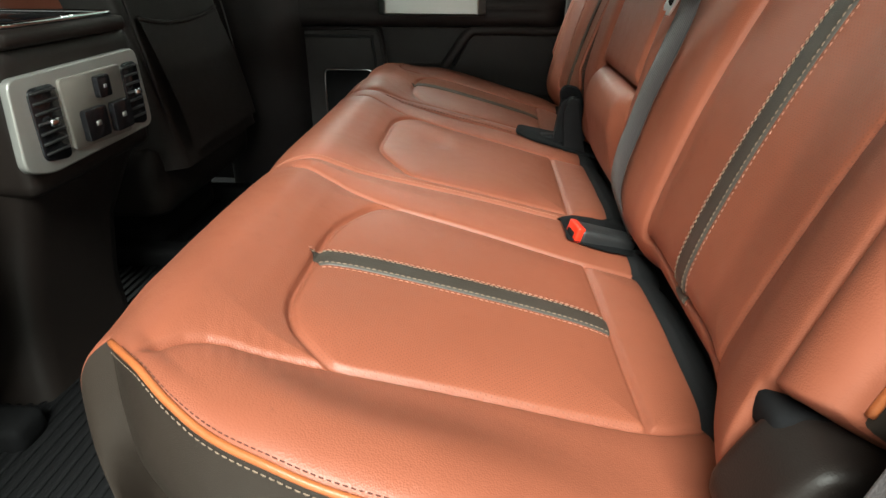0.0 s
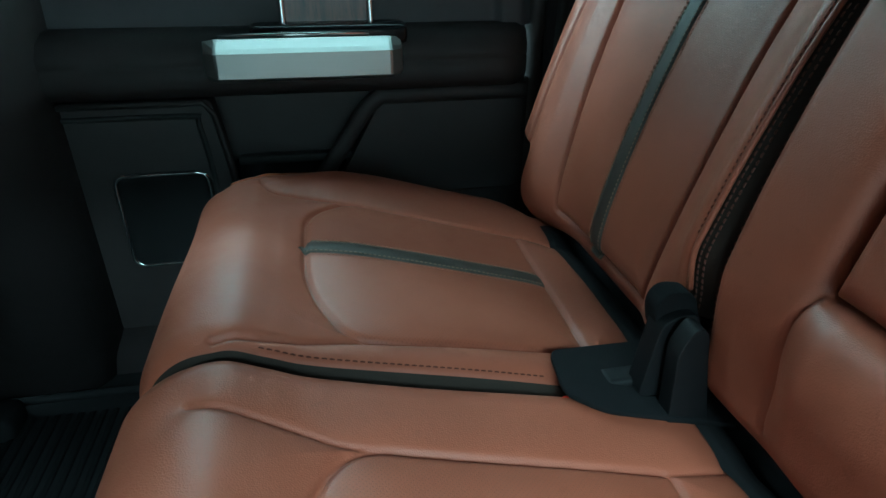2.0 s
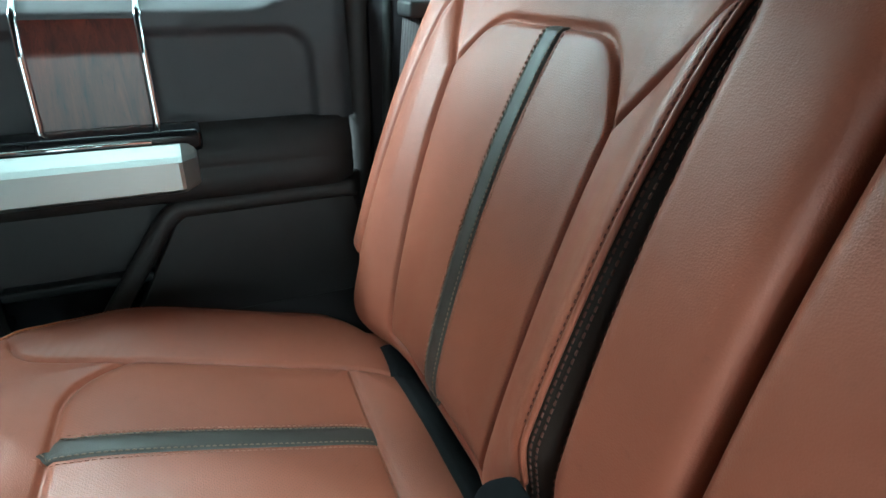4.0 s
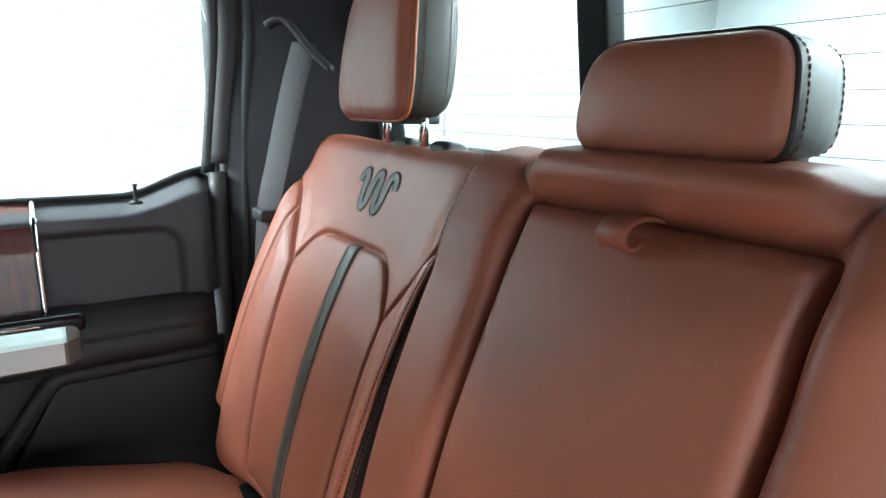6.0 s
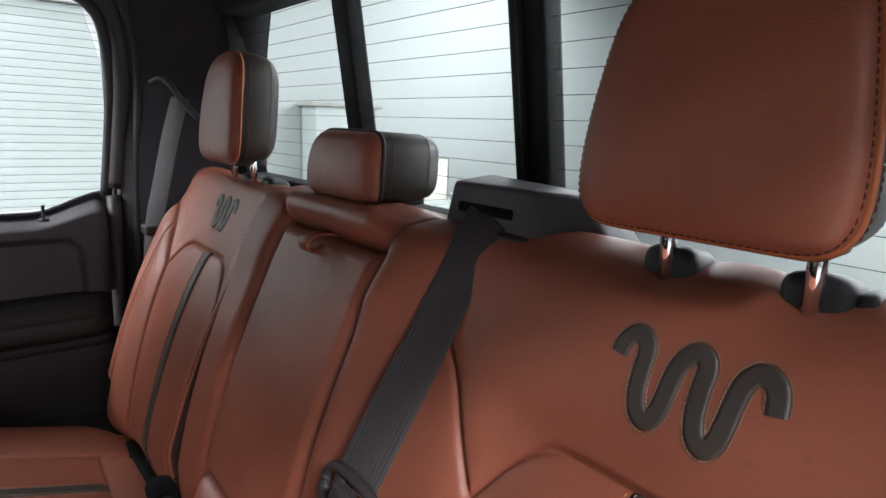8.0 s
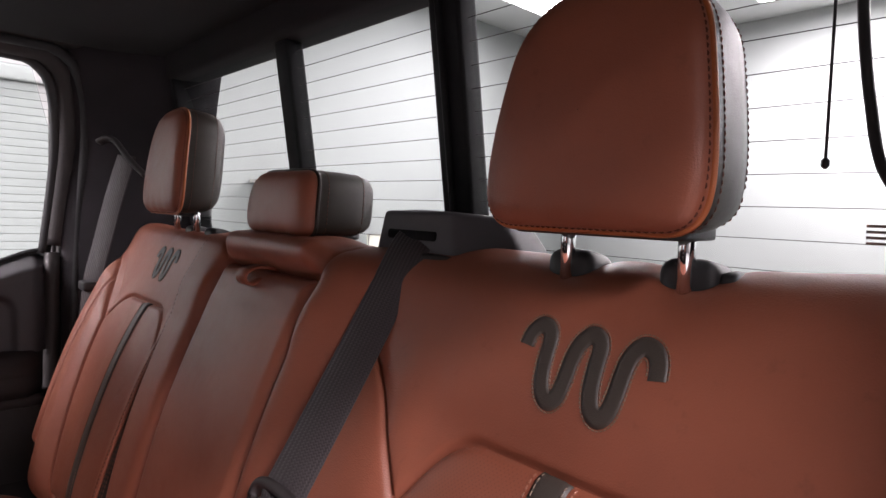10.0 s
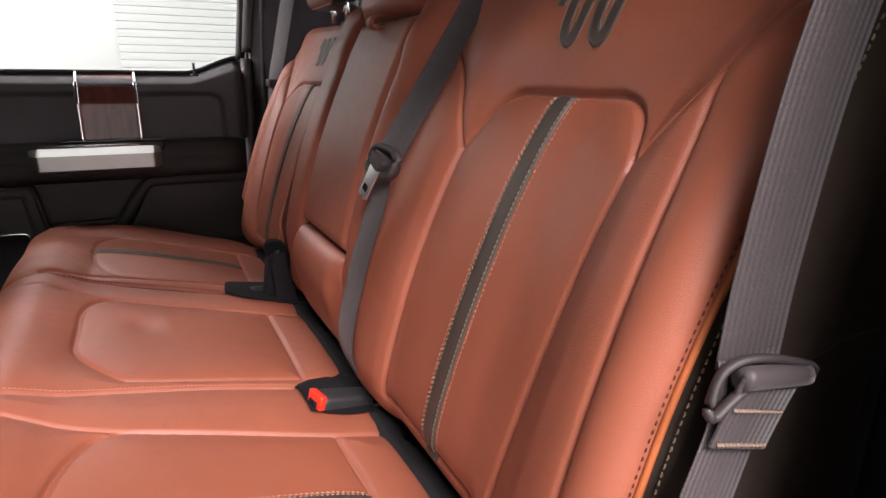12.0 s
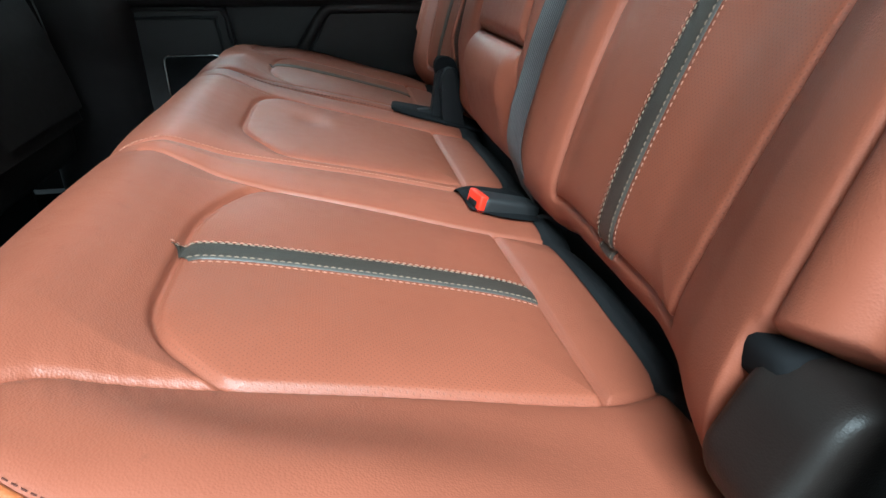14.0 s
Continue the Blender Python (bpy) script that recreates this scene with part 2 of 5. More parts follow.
def box(lo, hi, bevel=0.004, seg=2, bm=None):
    bm = bm or bmesh.new()
    c, s = [(a + b) / 2 for a, b in zip(lo, hi)], [b - a for a, b in zip(lo, hi)]
    r = bmesh.ops.create_cube(bm, size=1, matrix=Matrix.LocRotScale(c, None, s))
    if bevel:
        es = list({e for v in r["verts"] for e in v.link_edges})
        bmesh.ops.bevel(bm, geom=es, offset=min(bevel, min(s) * 0.49), segments=seg, profile=0.6, affect="EDGES")
    return bm


def prism(poly, axis, lo, hi, bevel=0.004, seg=2):
    """A polygon given in the two axes other than 'axis' (in xyz order), pushed from lo to hi along it."""
    bm = bmesh.new()
    k = "xyz".index(axis)

    def at(p, h):
        q = list(p)
        q.insert(k, h)
        return q
    a = [bm.verts.new(at(p, lo)) for p in poly]
    b = [bm.verts.new(at(p, hi)) for p in poly]
    n = len(poly)
    bm.faces.new(a)
    bm.faces.new(b)
    for i in range(n):
        bm.faces.new((a[i], a[(i + 1) % n], b[(i + 1) % n], b[i]))
    bmesh.ops.recalc_face_normals(bm, faces=bm.faces)
    if bevel:
        es = [e for e in bm.edges if e.calc_face_angle(0) > 0.35]
        bmesh.ops.bevel(bm, geom=es, offset=bevel, segments=seg, profile=0.6, affect="EDGES", clamp_overlap=True)
    return bm


def round_poly(poly, r, seg=5):
    """Rounds the corners of a polygon."""
    out = []
    n = len(poly)
    for i in range(n):
        p0, p, p1 = (np.array(poly[j % n], float) for j in (i - 1, i, i + 1))
        rr = r[i] if isinstance(r, (list, tuple)) else r
        d0, d1 = np.linalg.norm(p0 - p), np.linalg.norm(p1 - p)
        a, b = p + (p0 - p) / d0 * min(rr, d0 * 0.48), p + (p1 - p) / d1 * min(rr, d1 * 0.48)
        for s in np.linspace(0, 1, seg):
            out.append(tuple((1 - s) ** 2 * a + 2 * s * (1 - s) * p + s * s * b))
    return out


def smooth_line(pts, n=40, closed=False):
    """A Catmull-Rom curve through the points, sampled evenly by length."""
    p = np.array(pts, float)
    if closed:
        p = np.vstack([p[-1], p, p[0], p[1]])
    else:
        p = np.vstack([2 * p[0] - p[1], p, 2 * p[-1] - p[-2]])
    out = []
    for i in range(1, len(p) - 2):
        t = np.linspace(0, 1, 24, endpoint=False)[:, None]
        a, b, c, d = p[i - 1], p[i], p[i + 1], p[i + 2]
        out.append(0.5 * (2 * b + (c - a) * t + (2 * a - 5 * b + 4 * c - d) * t ** 2 + (3 * b - 3 * c + d - a) * t ** 3))
    out = np.vstack(out + [p[-2][None]])
    s = np.r_[0, np.cumsum(np.linalg.norm(np.diff(out, axis=0), axis=1))]
    t = np.linspace(0, s[-1], n)
    return np.stack([np.interp(t, s, out[:, k]) for k in range(out.shape[1])], 1)


def even_ring(poly, n):
    """A closed polygon, sampled evenly by length and lightly smoothed; the last point is the first again."""
    p = np.vstack([np.array(poly, float), np.array(poly[:1], float)])
    s = np.r_[0, np.cumsum(np.linalg.norm(np.diff(p, axis=0), axis=1))]
    t = np.linspace(0, s[-1], n, endpoint=False)
    q = np.stack([np.interp(t, s, p[:, k]) for k in range(2)], 1)
    for _ in range(3):
        q = 0.5 * q + 0.25 * (np.roll(q, 1, 0) + np.roll(q, -1, 0))
    return np.vstack([q, q[:1]])


def tube(pts, r, sides=8, closed=False, squash=1.0, up=None):
    p = np.array(pts, float)
    n = len(p)
    tan = np.roll(p, -1, 0) - np.roll(p, 1, 0)
    if not closed:
        tan[0], tan[-1] = p[1] - p[0], p[-1] - p[-2]
    tan /= np.linalg.norm(tan, axis=1)[:, None] + 1e-12
    ref = np.array(up if up is not None else (0.3, 0.2, 0.93), float)
    verts, faces = [], []
    for i in range(n):
        a = np.cross(tan[i], ref)
        a /= np.linalg.norm(a) + 1e-12
        b = np.cross(a, tan[i])
        rr = r[i] if isinstance(r, (list, tuple, np.ndarray)) else r
        for k in range(sides):
            w = 2 * math.pi * k / sides
            verts.append(p[i] + rr * (math.cos(w) * a + squash * math.sin(w) * b))
    for i in range(n if closed else n - 1):
        for k in range(sides):
            j, l = (i + 1) % n, (k + 1) % sides
            faces.append((i * sides + k, i * sides + l, j * sides + l, j * sides + k))
    if not closed:
        faces += [tuple(range(sides))[::-1], tuple(range((n - 1) * sides, n * sides))]
    return verts, faces


def grid(P, keep=None, flip=False):
    nu, nv = P.shape[:2]
    v = P.reshape(-1, 3)
    i, j = np.meshgrid(np.arange(nu - 1), np.arange(nv - 1), indexing="ij")
    f = np.stack([i * nv + j, (i + 1) * nv + j, (i + 1) * nv + j + 1, i * nv + j + 1], -1)
    if keep is not None:
        f = f[keep]
    f = f.reshape(-1, 4)
    if flip:
        f = f[:, ::-1]
    used, inv = np.unique(f, return_inverse=True)
    return v[used], inv.reshape(-1, 4)


def closed_grid(P, rows):
    """A grid whose last column meets its first; rows: the slice of rows to take."""
    Q = P[rows][:, :-1]
    nu, nv = Q.shape[:2]
    i, j = np.meshgrid(np.arange(nu - 1), np.arange(nv), indexing="ij")
    f = np.stack([i * nv + j, (i + 1) * nv + j, (i + 1) * nv + (j + 1) % nv, i * nv + (j + 1) % nv], -1).reshape(-1, 4)
    return Q.reshape(-1, 3), f


def join(*meshes):
    V, F = [], []
    for v, f in meshes:
        k = len(V)
        V += [tuple(p) for p in v]
        F += [tuple(int(i) + k for i in q) for q in f]
    return V, F


def ribbon(pts, across, width, thick=0.0013, n=60):
    """A strip of webbing through pts; across: the width direction at each of them."""
    m = len(pts)
    both = smooth_line(np.hstack([np.array(pts, float), np.array(across, float)]), n)
    p, a = both[:, :3], both[:, 3:6]
    a /= np.linalg.norm(a, axis=1)[:, None]
    tan = np.gradient(p, axis=0)
    tan /= np.linalg.norm(tan, axis=1)[:, None]
    nrm = np.cross(tan, a)
    s = np.r_[0, np.cumsum(np.linalg.norm(np.diff(p, axis=0), axis=1))]
    prof = [(-1, -0.3), (-0.96, -1), (0.96, -1), (1, -0.3), (1, 0.3), (0.96, 1), (-0.96, 1), (-1, 0.3)]
    V, F, U = [], [], []
    for i in range(n):
        for w, h in prof:
            V.append(p[i] + a[i] * w * width / 2 + nrm[i] * h * thick / 2)
            U.append(((w + 1) / 2, s[i]))
    k = len(prof)
    for i in range(n - 1):
        for j in range(k):
            l = (j + 1) % k
            F.append((i * k + j, i * k + l, (i + 1) * k + l, (i + 1) * k + j))
    F += [tuple(range(k))[::-1], tuple(range((n - 1) * k, n * k))]
    return V, F, U


def stitch_line(pts, nrm, gap=0.0052, length=0.0034, r=0.00042):
    """Short raised threads laid end to end along a line of surface points."""
    p, q = np.array(pts, float), np.array(nrm, float)
    s = np.r_[0, np.cumsum(np.linalg.norm(np.diff(p, axis=0), axis=1))]
    V, F = [], []
    for c in np.arange(gap / 2, s[-1] - gap / 2, gap):
        a = np.array([np.interp(c - length / 2, s, p[:, k]) for k in range(3)])
        b = np.array([np.interp(c + length / 2, s, p[:, k]) for k in range(3)])
        n = np.array([np.interp(c, s, q[:, k]) for k in range(3)])
        t = (b - a) / (np.linalg.norm(b - a) + 1e-9)
        w = np.cross(t, n)
        k = len(V)
        mid = (a + b) / 2 + n * r * 1.6
        V += [a - w * r, a + w * r, mid - w * r, mid + w * r, b - w * r, b + w * r, (a + mid) / 2 + n * r, (b + mid) / 2 + n * r]
        F += [(k, k + 1, k + 3, k + 2), (k + 2, k + 3, k + 5, k + 4)]
        V += [a - w * r - n * r, a + w * r - n * r, b - w * r - n * r, b + w * r - n * r]
        F += [(k, k + 2, k + 4, k + 10, k + 8), (k + 1, k + 9, k + 11, k + 5, k + 3)]
    return V, F


def far_from(a, y, line):
    """Distance in a plane from the points (a, y) to a polyline."""
    d = np.full(a.shape, 1e9)
    for (p, q), (r, s) in zip(line[:-1], line[1:]):
        ex, ey = r - p, s - q
        t = np.clip(((a - p) * ex + (y - q) * ey) / (ex * ex + ey * ey + 1e-12), 0, 1)
        d = np.minimum(d, np.hypot(a - p - t * ex, y - q - t * ey))
    return d


def inside(a, y, poly):
    c = np.zeros(a.shape, bool)
    n = len(poly)
    for i in range(n):
        (x0, y0), (x1, y1) = poly[i], poly[(i + 1) % n]
        hit = ((y0 > y) != (y1 > y)) & (a < (x1 - x0) * (y - y0) / (y1 - y0 + 1e-15) + x0)
        c ^= hit
    return c


def step(x, lo, hi):
    t = np.clip((x - lo) / (hi - lo), 0, 1)
    return t * t * (3 - 2 * t)


class Upholstery:
    """A cover swept in y along a profile of (x, z). c is a running coordinate along it, equal to x (cushion) or z (back) on
    its straight run; height(c, y) is the padding on top of the profile."""

    def __init__(self, profile, height, start, rate, side):
        p = smooth_line(profile, 700)
        self.p, self.height, self.rate = p, height, rate
        self.s = np.r_[0, np.cumsum(np.linalg.norm(np.diff(p, axis=0), axis=1))]
        t = np.gradient(p, axis=0)
        t /= np.linalg.norm(t, axis=1)[:, None]
        self.n = np.stack([-t[:, 1], t[:, 0]], 1) * side
        k = np.argmin(np.hypot(p[:, 0] - start[0], p[:, 1] - start[1]))
        self.s0, self.c0 = self.s[k], start[2]
        self.c = self.c0 + (self.s - self.s0) * rate

    def s_of(self, c):
        return self.s0 + (c - self.c0) / self.rate

    def flat(self, c):
        s = self.s_of(c)
        return [np.interp(s, self.s, v) for v in (self.p[:, 0], self.p[:, 1], self.n[:, 0], self.n[:, 1])]

    def place(self, c, y, extra=0.0):
        c, y = np.asarray(c, float), np.asarray(y, float)
        x, z, nx, nz = self.flat(c)
        h = self.height(c, y) + extra
        return np.stack([x + nx * h, y + 0 * h, z + nz * h], -1)

    def at(self, c, y, lift=0.0):
        """Places and outward normals on the cover."""
        c, y, e = np.asarray(c, float), np.asarray(y, float), 0.0025
        n = np.cross(self.place(c, y + e) - self.place(c, y - e), self.place(c + e, y) - self.place(c - e, y))
        n /= np.linalg.norm(n, axis=-1)[..., None] + 1e-12
        x, z, nx, nz = self.flat(c)
        n = n * np.sign(n[..., 0] * nx + n[..., 2] * nz + 1e-9)[..., None]
        return self.place(c, y) + n * lift, n


def strip_on(cover, line, width, lift=0.0012, n=70, curve=0.0008):
    """A sewn band along a line of (a, y) on a cover."""
    L = smooth_line(line, n)
    t = np.gradient(L, axis=0)
    t /= np.linalg.norm(t, axis=1)[:, None]
    w = np.stack([-t[:, 1], t[:, 0]], 1)
    rows = []
    for k, h in ((-1, -0.002), (-0.97, 0), (-0.5, curve), (0, curve * 1.2), (0.5, curve), (0.97, 0), (1, -0.002)):
        q = L + w * (k * width / 2)
        rows.append(cover.at(q[:, 0], q[:, 1], lift + h)[0])
    return grid(np.stack(rows, 0))


def sewn(cover, line, offset=0.0, lift=0.0006, n=90, gap=0.0052, length=0.0034, r=0.00042):
    L = smooth_line(line, n)
    if offset:
        t = np.gradient(L, axis=0)
        t /= np.linalg.norm(t, axis=1)[:, None]
        L = L + np.stack([-t[:, 1], t[:, 0]], 1) * offset
    p, q = cover.at(L[:, 0], L[:, 1], lift)
    return stitch_line(p, q, gap, length, r)


# ---- the rear bench ----
MIDLINE = 0.821


def mirror(line):
    return [(c, 2 * MIDLINE - y) for c, y in line]


# cushion: seam lines as (x, y)
C_INSERT = round_poly([(0.044, 0.261), (-0.003, 0.304), (-0.003, 0.480), (0.032, 0.559), (0.262, 0.541), (0.270, 0.280)], [0.012, 0.04, 0.05, 0.03, 0.006, 0.006], 7)
C_MID = round_poly([(0.050, 0.674), (-0.003, 0.738), (-0.003, 0.915), (0.026, 0.962), (0.264, 0.949), (0.262, 0.690)], [0.012, 0.03, 0.05, 0.03, 0.006, 0.006], 7)
C_CREST = smooth_line([(-0.145, 0.190), (-0.105, 0.198), (-0.070, 0.216), (-0.040, 0.248), (0.0, 0.256), (0.044, 0.261), (0.165, 0.271), (0.270, 0.280), (0.335, 0.306)], 40).tolist()
C_INNER = smooth_line([(-0.075, 0.582), (-0.02, 0.572), (0.036, 0.560), (0.15, 0.548), (0.264, 0.541), (0.36, 0.536)], 30).tolist()
C_FOLD = smooth_line([(-0.30, 0.608), (-0.14, 0.607), (-0.085, 0.612), (-0.03, 0.625), (0.03, 0.640), (0.10, 0.651), (0.17, 0.658), (0.25, 0.663)], 40).tolist()
C_MIDA = [(0.262, 0.690), (0.36, 0.700)]
C_MIDB = [(0.264, 0.949), (0.36, 0.956)]
C_MIDC = smooth_line([(-0.08, 0.985), (-0.01, 0.972), (0.026, 0.962), (0.12, 0.956), (0.264, 0.949)], 30).tolist()


def closed(p):
    return list(p) + [p[0]]


def cushion_edge(c):
    """y of the outboard edge of the cushion's cover."""
    return 0.152 + 0.060 * np.clip((0.09 - c) / 0.154, 0, 1.3) ** 2 + 0.05 * np.clip((c - 0.250) / 0.06, 0, 1) ** 2


def near_cushion_height(c, y, middle=True):
    h = 0.0 * c
    lines = [(closed(C_INSERT), 0.0048, 0.0028), (C_CREST, 0.0034, 0.0028), (C_INNER, 0.003, 0.0028)]
    if middle:
        lines += [(closed(C_MID), 0.0038, 0.0028), (C_FOLD, 0.0045, 0.0028), (C_MIDA, 0.0024, 0.0026), (C_MIDB, 0.0024, 0.0026), (C_MIDC, 0.0024, 0.0026)]
    d_all = np.full(np.broadcast(c, y).shape, 1.0)
    for line, depth, w in lines:
        d = far_from(c, y, line)
        h = np.minimum(h, -depth * np.exp(-(d / w) ** 2))
        d_all = np.minimum(d_all, d)
    e = y - cushion_edge(c)
    # the seams run out before the piped edge
    inner = step(e, 0.001, 0.024)
    h = h * inner + 0.007 * (1 - np.exp(-(d_all + 0.03 * (1 - inner)) / 0.022)) - 0.004
    # the outboard roll
    h = h + (0.013 * step(-e, -0.10, -0.02) + 0.006 * np.exp(-((e - 0.045) / 0.03) ** 2)) * step(c, -0.05, 0.04) * (1 - 0.95 * step(c, 0.08, 0.28)) * (1.0 if middle else 0.35)
    h = h + (-0.006 if middle else 0.004) * np.exp(-((c + 0.11) / 0.04) ** 2) * step(-e, -0.08, -0.01)
    h = h - (0.003 + 0.005 * step(c, -0.06, 0.02)) * (1 - np.sqrt(np.clip(1 - (1 - np.clip(e / 0.020, 0, 1)) ** 2, 0, 1)))
    # soft unevenness and a worn dimple
    h = h + 0.0010 * np.sin(c * 21 + y * 9) * np.cos(y * 13 - c * 7)
    if middle:
        h = h - 0.0045 * np.exp(-(((c - 0.075) / 0.022) ** 2 + ((y - 0.845) / 0.03) ** 2)) + 0.0018 * np.exp(-(((c - 0.10) / 0.02) ** 2 + ((y - 0.86) / 0.03) ** 2))
        q = 1.036 - y
        h = h - 0.018 * (1 - np.sqrt(np.clip(1 - (1 - np.clip(q / 0.026, 0, 1)) ** 2, 0, 1)))
    else:
        h = h - 0.015 * np.exp(-((c + 0.062) / 0.055) ** 2) * step(0.52 - y, 0.0, 0.18)
        q = 0.592 - y
        h = h - 0.016 * (1 - np.sqrt(np.clip(1 - (1 - np.clip(q / 0.028, 0, 1)) ** 2, 0, 1)))
    # puckers where the seam gathers
    g = np.exp(-(far_from(c, y, [(-0.02, 0.245), (0.03, 0.262)]) / 0.02) ** 2)
    return h + 0.00018 * g * np.sin(c * 620 + y * 210)


C_PROFILE = [(0.352, 0.24), (0.353, 0.30), (0.349, 0.328), (0.336, 0.343), (0.31, 0.3535), (0.26, 0.366), (0.16, 0.392), (0.06, 0.418), (0.0, 0.435), (-0.03, 0.448), (-0.062, 0.460), (-0.098, 0.452), (-0.126, 0.427), (-0.137, 0.390), (-0.135, 0.335), (-0.122, 0.27), (-0.10, 0.21), (-0.06, 0.19)]


def cushion_cover(height):
    return Upholstery(C_PROFILE, height, (0.0, 0.435, 0.0), -0.967, -1)


NEAR_C = cushion_cover(lambda c, y: near_cushion_height(c, y, True))
FAR_C = cushion_cover(lambda c, y: near_cushion_height(c, 2 * MIDLINE - y, False))


def skirt(edge, outward, bottom_z, bulge=0.012, rows=18):
    """The dark side of a cushion, from the cover's edge down to its base."""
    R = []
    for f in np.linspace(0, 1, rows):
        q = edge.copy()
        q[:, 0] = edge[:, 0] * (1 - f) + np.where(edge[:, 0] < -0.07, -0.07 + (edge[:, 0] + 0.07) * 0.4, edge[:, 0]) * f
        q[:, 2] = edge[:, 2] * (1 - f) + bottom_z * f
        q[:, 1] = edge[:, 1] + outward * (bulge * math.sin(math.pi * min(1, f * 1.9)) - 0.06 * max(0, f - 0.3))
        R.append(q)
    return grid(np.stack(R))


def build_cushion(bench, cover, side, inner_y, far=False):
    """side: -1 when outboard is towards smaller y. inner_y: y of the inboard edge."""
    cs = np.linspace(cover.c[0] - 0.002, -0.36, 440)
    nv = 520 if not far else 260
    v = np.linspace(0, 1, nv)
    C = np.repeat(cs[:, None], nv, 1)
    E = cushion_edge(C)
    E = E if side < 0 else 2 * MIDLINE - E
    Y = E + (inner_y - E) * v[None]
    P = cover.place(C, Y)
    cc, yy = (C[:-1, :-1] + C[1:, 1:]) / 2, (Y[:-1, :-1] + Y[1:, 1:]) / 2
    polys = [C_INSERT, C_MID] if not far else [mirror(C_INSERT)]
    rest = np.ones(cc.shape, bool)
    flip = side > 0
    panels = []
    for poly in polys:
        mid = np.mean(poly, axis=0)
        m = inside(cc, yy, [tuple(mid + (np.array(p) - mid) * 0.985) for p in poly])
        rest &= ~m
        panels.append(m)
    t = part("cushion", grid(P, rest, flip), M_LEATHER, bench, "smooth tan leather cushion cover")
    for m in panels:
        part("insert_panel", grid(P, m, flip), M_PERF_XY, t, "perforated tan leather insert")
    # sides
    edge = P[:, 0]
    part("side_skirt", skirt(edge, side, 0.19), M_DARK, t, "dark brown vinyl side of the cushion")
    part("inner_skirt", skirt(P[:, -1], -side, 0.19, 0.012 if far else 0.004), M_DARK, t, "dark brown vinyl inner side")
    # piping and threads along the outboard edge
    cl = np.linspace(0.272, -0.10, 90)
    ye = cushion_edge(cl)
    my = (lambda y: y) if side < 0 else (lambda y: 2 * MIDLINE - y)
    pe = cover.place(cl, my(ye))
    part("piping", tube(pe + np.array([0, side * 0.0012, 0.0003]), 0.0025, 8), M_PIPE, t, "bright orange leather piping")
    line = [(c, my(y)) for c, y in zip(np.linspace(0.265, -0.08, 40), cushion_edge(np.linspace(0.265, -0.08, 40)) + 0.0022)]
    part("stitching", sewn(cover, line, 0, n=120, gap=0.0044, length=0.0028, r=0.00032), M_THREAD_DARK, t, "dark stitches beside the piping", "stuff")
    sk = pe + np.array([0, side * 0.0042, -0.0048])
    part("skirt_stitching", stitch_line(sk, np.tile([0, side, 0.2], (len(sk), 1)), 0.0050, 0.0034, 0.00034), M_THREAD, t, "cream stitches on the dark skirt", "stuff")
    # dark stripe on the insert
    off = -0.008 if far else 0.0
    sl = [(-0.0032, my(0.397 + off)), (0.004, my(0.401 + off)), (0.022, my(0.404 + off)), (0.12, my(0.4085 + off)), (0.20, my(0.412 + off)), (0.2615, my(0.4125 + off))]
    part("stripe", strip_on(cover, sl, 0.026), M_STRIPE, t, "dark grey-brown leather stripe")
    part("stripe_stitching", join(sewn(cover, sl, 0.0105, 0.0022), sewn(cover, sl, -0.0105, 0.0022)), M_THREAD, t, "cream stitches along the stripe", "stuff")
    part("stripe_edge_stitching", join(sewn(cover, sl, 0.0165, 0.0006), sewn(cover, sl, -0.0165, 0.0006)), M_THREAD_TAN, t, "tan stitches beside the stripe", "stuff")
    if far:
        il = [(c, inner_y + 0.005) for c in np.linspace(0.20, -0.04, 30)]
        part("inner_stitching", sewn(cover, il, 0, n=120, gap=0.0062, length=0.0042, r=0.0005), M_THREAD_DARK, t, "dark stitches along the inner edge", "stuff")
    if not far:
        part("fold_stitching", sewn(cover, C_FOLD[6:], 0.007, 0.0004, gap=0.0045, length=0.003), M_THREAD_TAN, t, "tan stitches along the fold", "stuff")
    return t


near_bench = thing("rear_bench_seat", (0.2, 0.55, 0.19), "wide tan leather bench seat with dark stripes, emblem and folded armrest", "bench seat", "rear bench")
far_bench = thing("rear_bench_seat", (0.2, 1.25, 0.19), "narrow tan leather bench seat with dark stripes beside the door", "bench seat", "rear bench")
build_cushion(near_bench, NEAR_C, -1, 1.034)
build_cushion(far_bench, FAR_C, 1, 1.052, True)

# backrest: seam lines as (z, y)
B_INSERT0 = [(0.405, 0.530), (0.55, 0.529), (0.686, 0.522), (0.728, 0.494), (0.746, 0.468), (0.746, 0.308), (0.733, 0.280), (0.695, 0.261), (0.55, 0.278), (0.405, 0.298)]
B_INSERT = round_poly(B_INSERT0, [0.004, 0.03, 0.008, 0.02, 0.02, 0.02, 0.02, 0.008, 0.03, 0.004], 6)
B_OUT = smooth_line([(0.695, 0.261), (0.729, 0.236), (0.752, 0.219), (0.775, 0.199), (0.792, 0.178), (0.800, 0.158)], 24).tolist()
B_IN = smooth_line([(0.686, 0.522), (0.726, 0.553), (0.765, 0.586), (0.78, 0.604)], 24).tolist()
B_RIDGE = smooth_line([(0.764, 0.209), (0.70, 0.2015), (0.60, 0.201), (0.50, 0.201), (0.43, 0.202)], 30).tolist()
B_ARM = round_poly([(0.516, 0.700), (0.516, 0.940), (0.833, 0.940), (0.833, 0.700)], 0.014, 6)
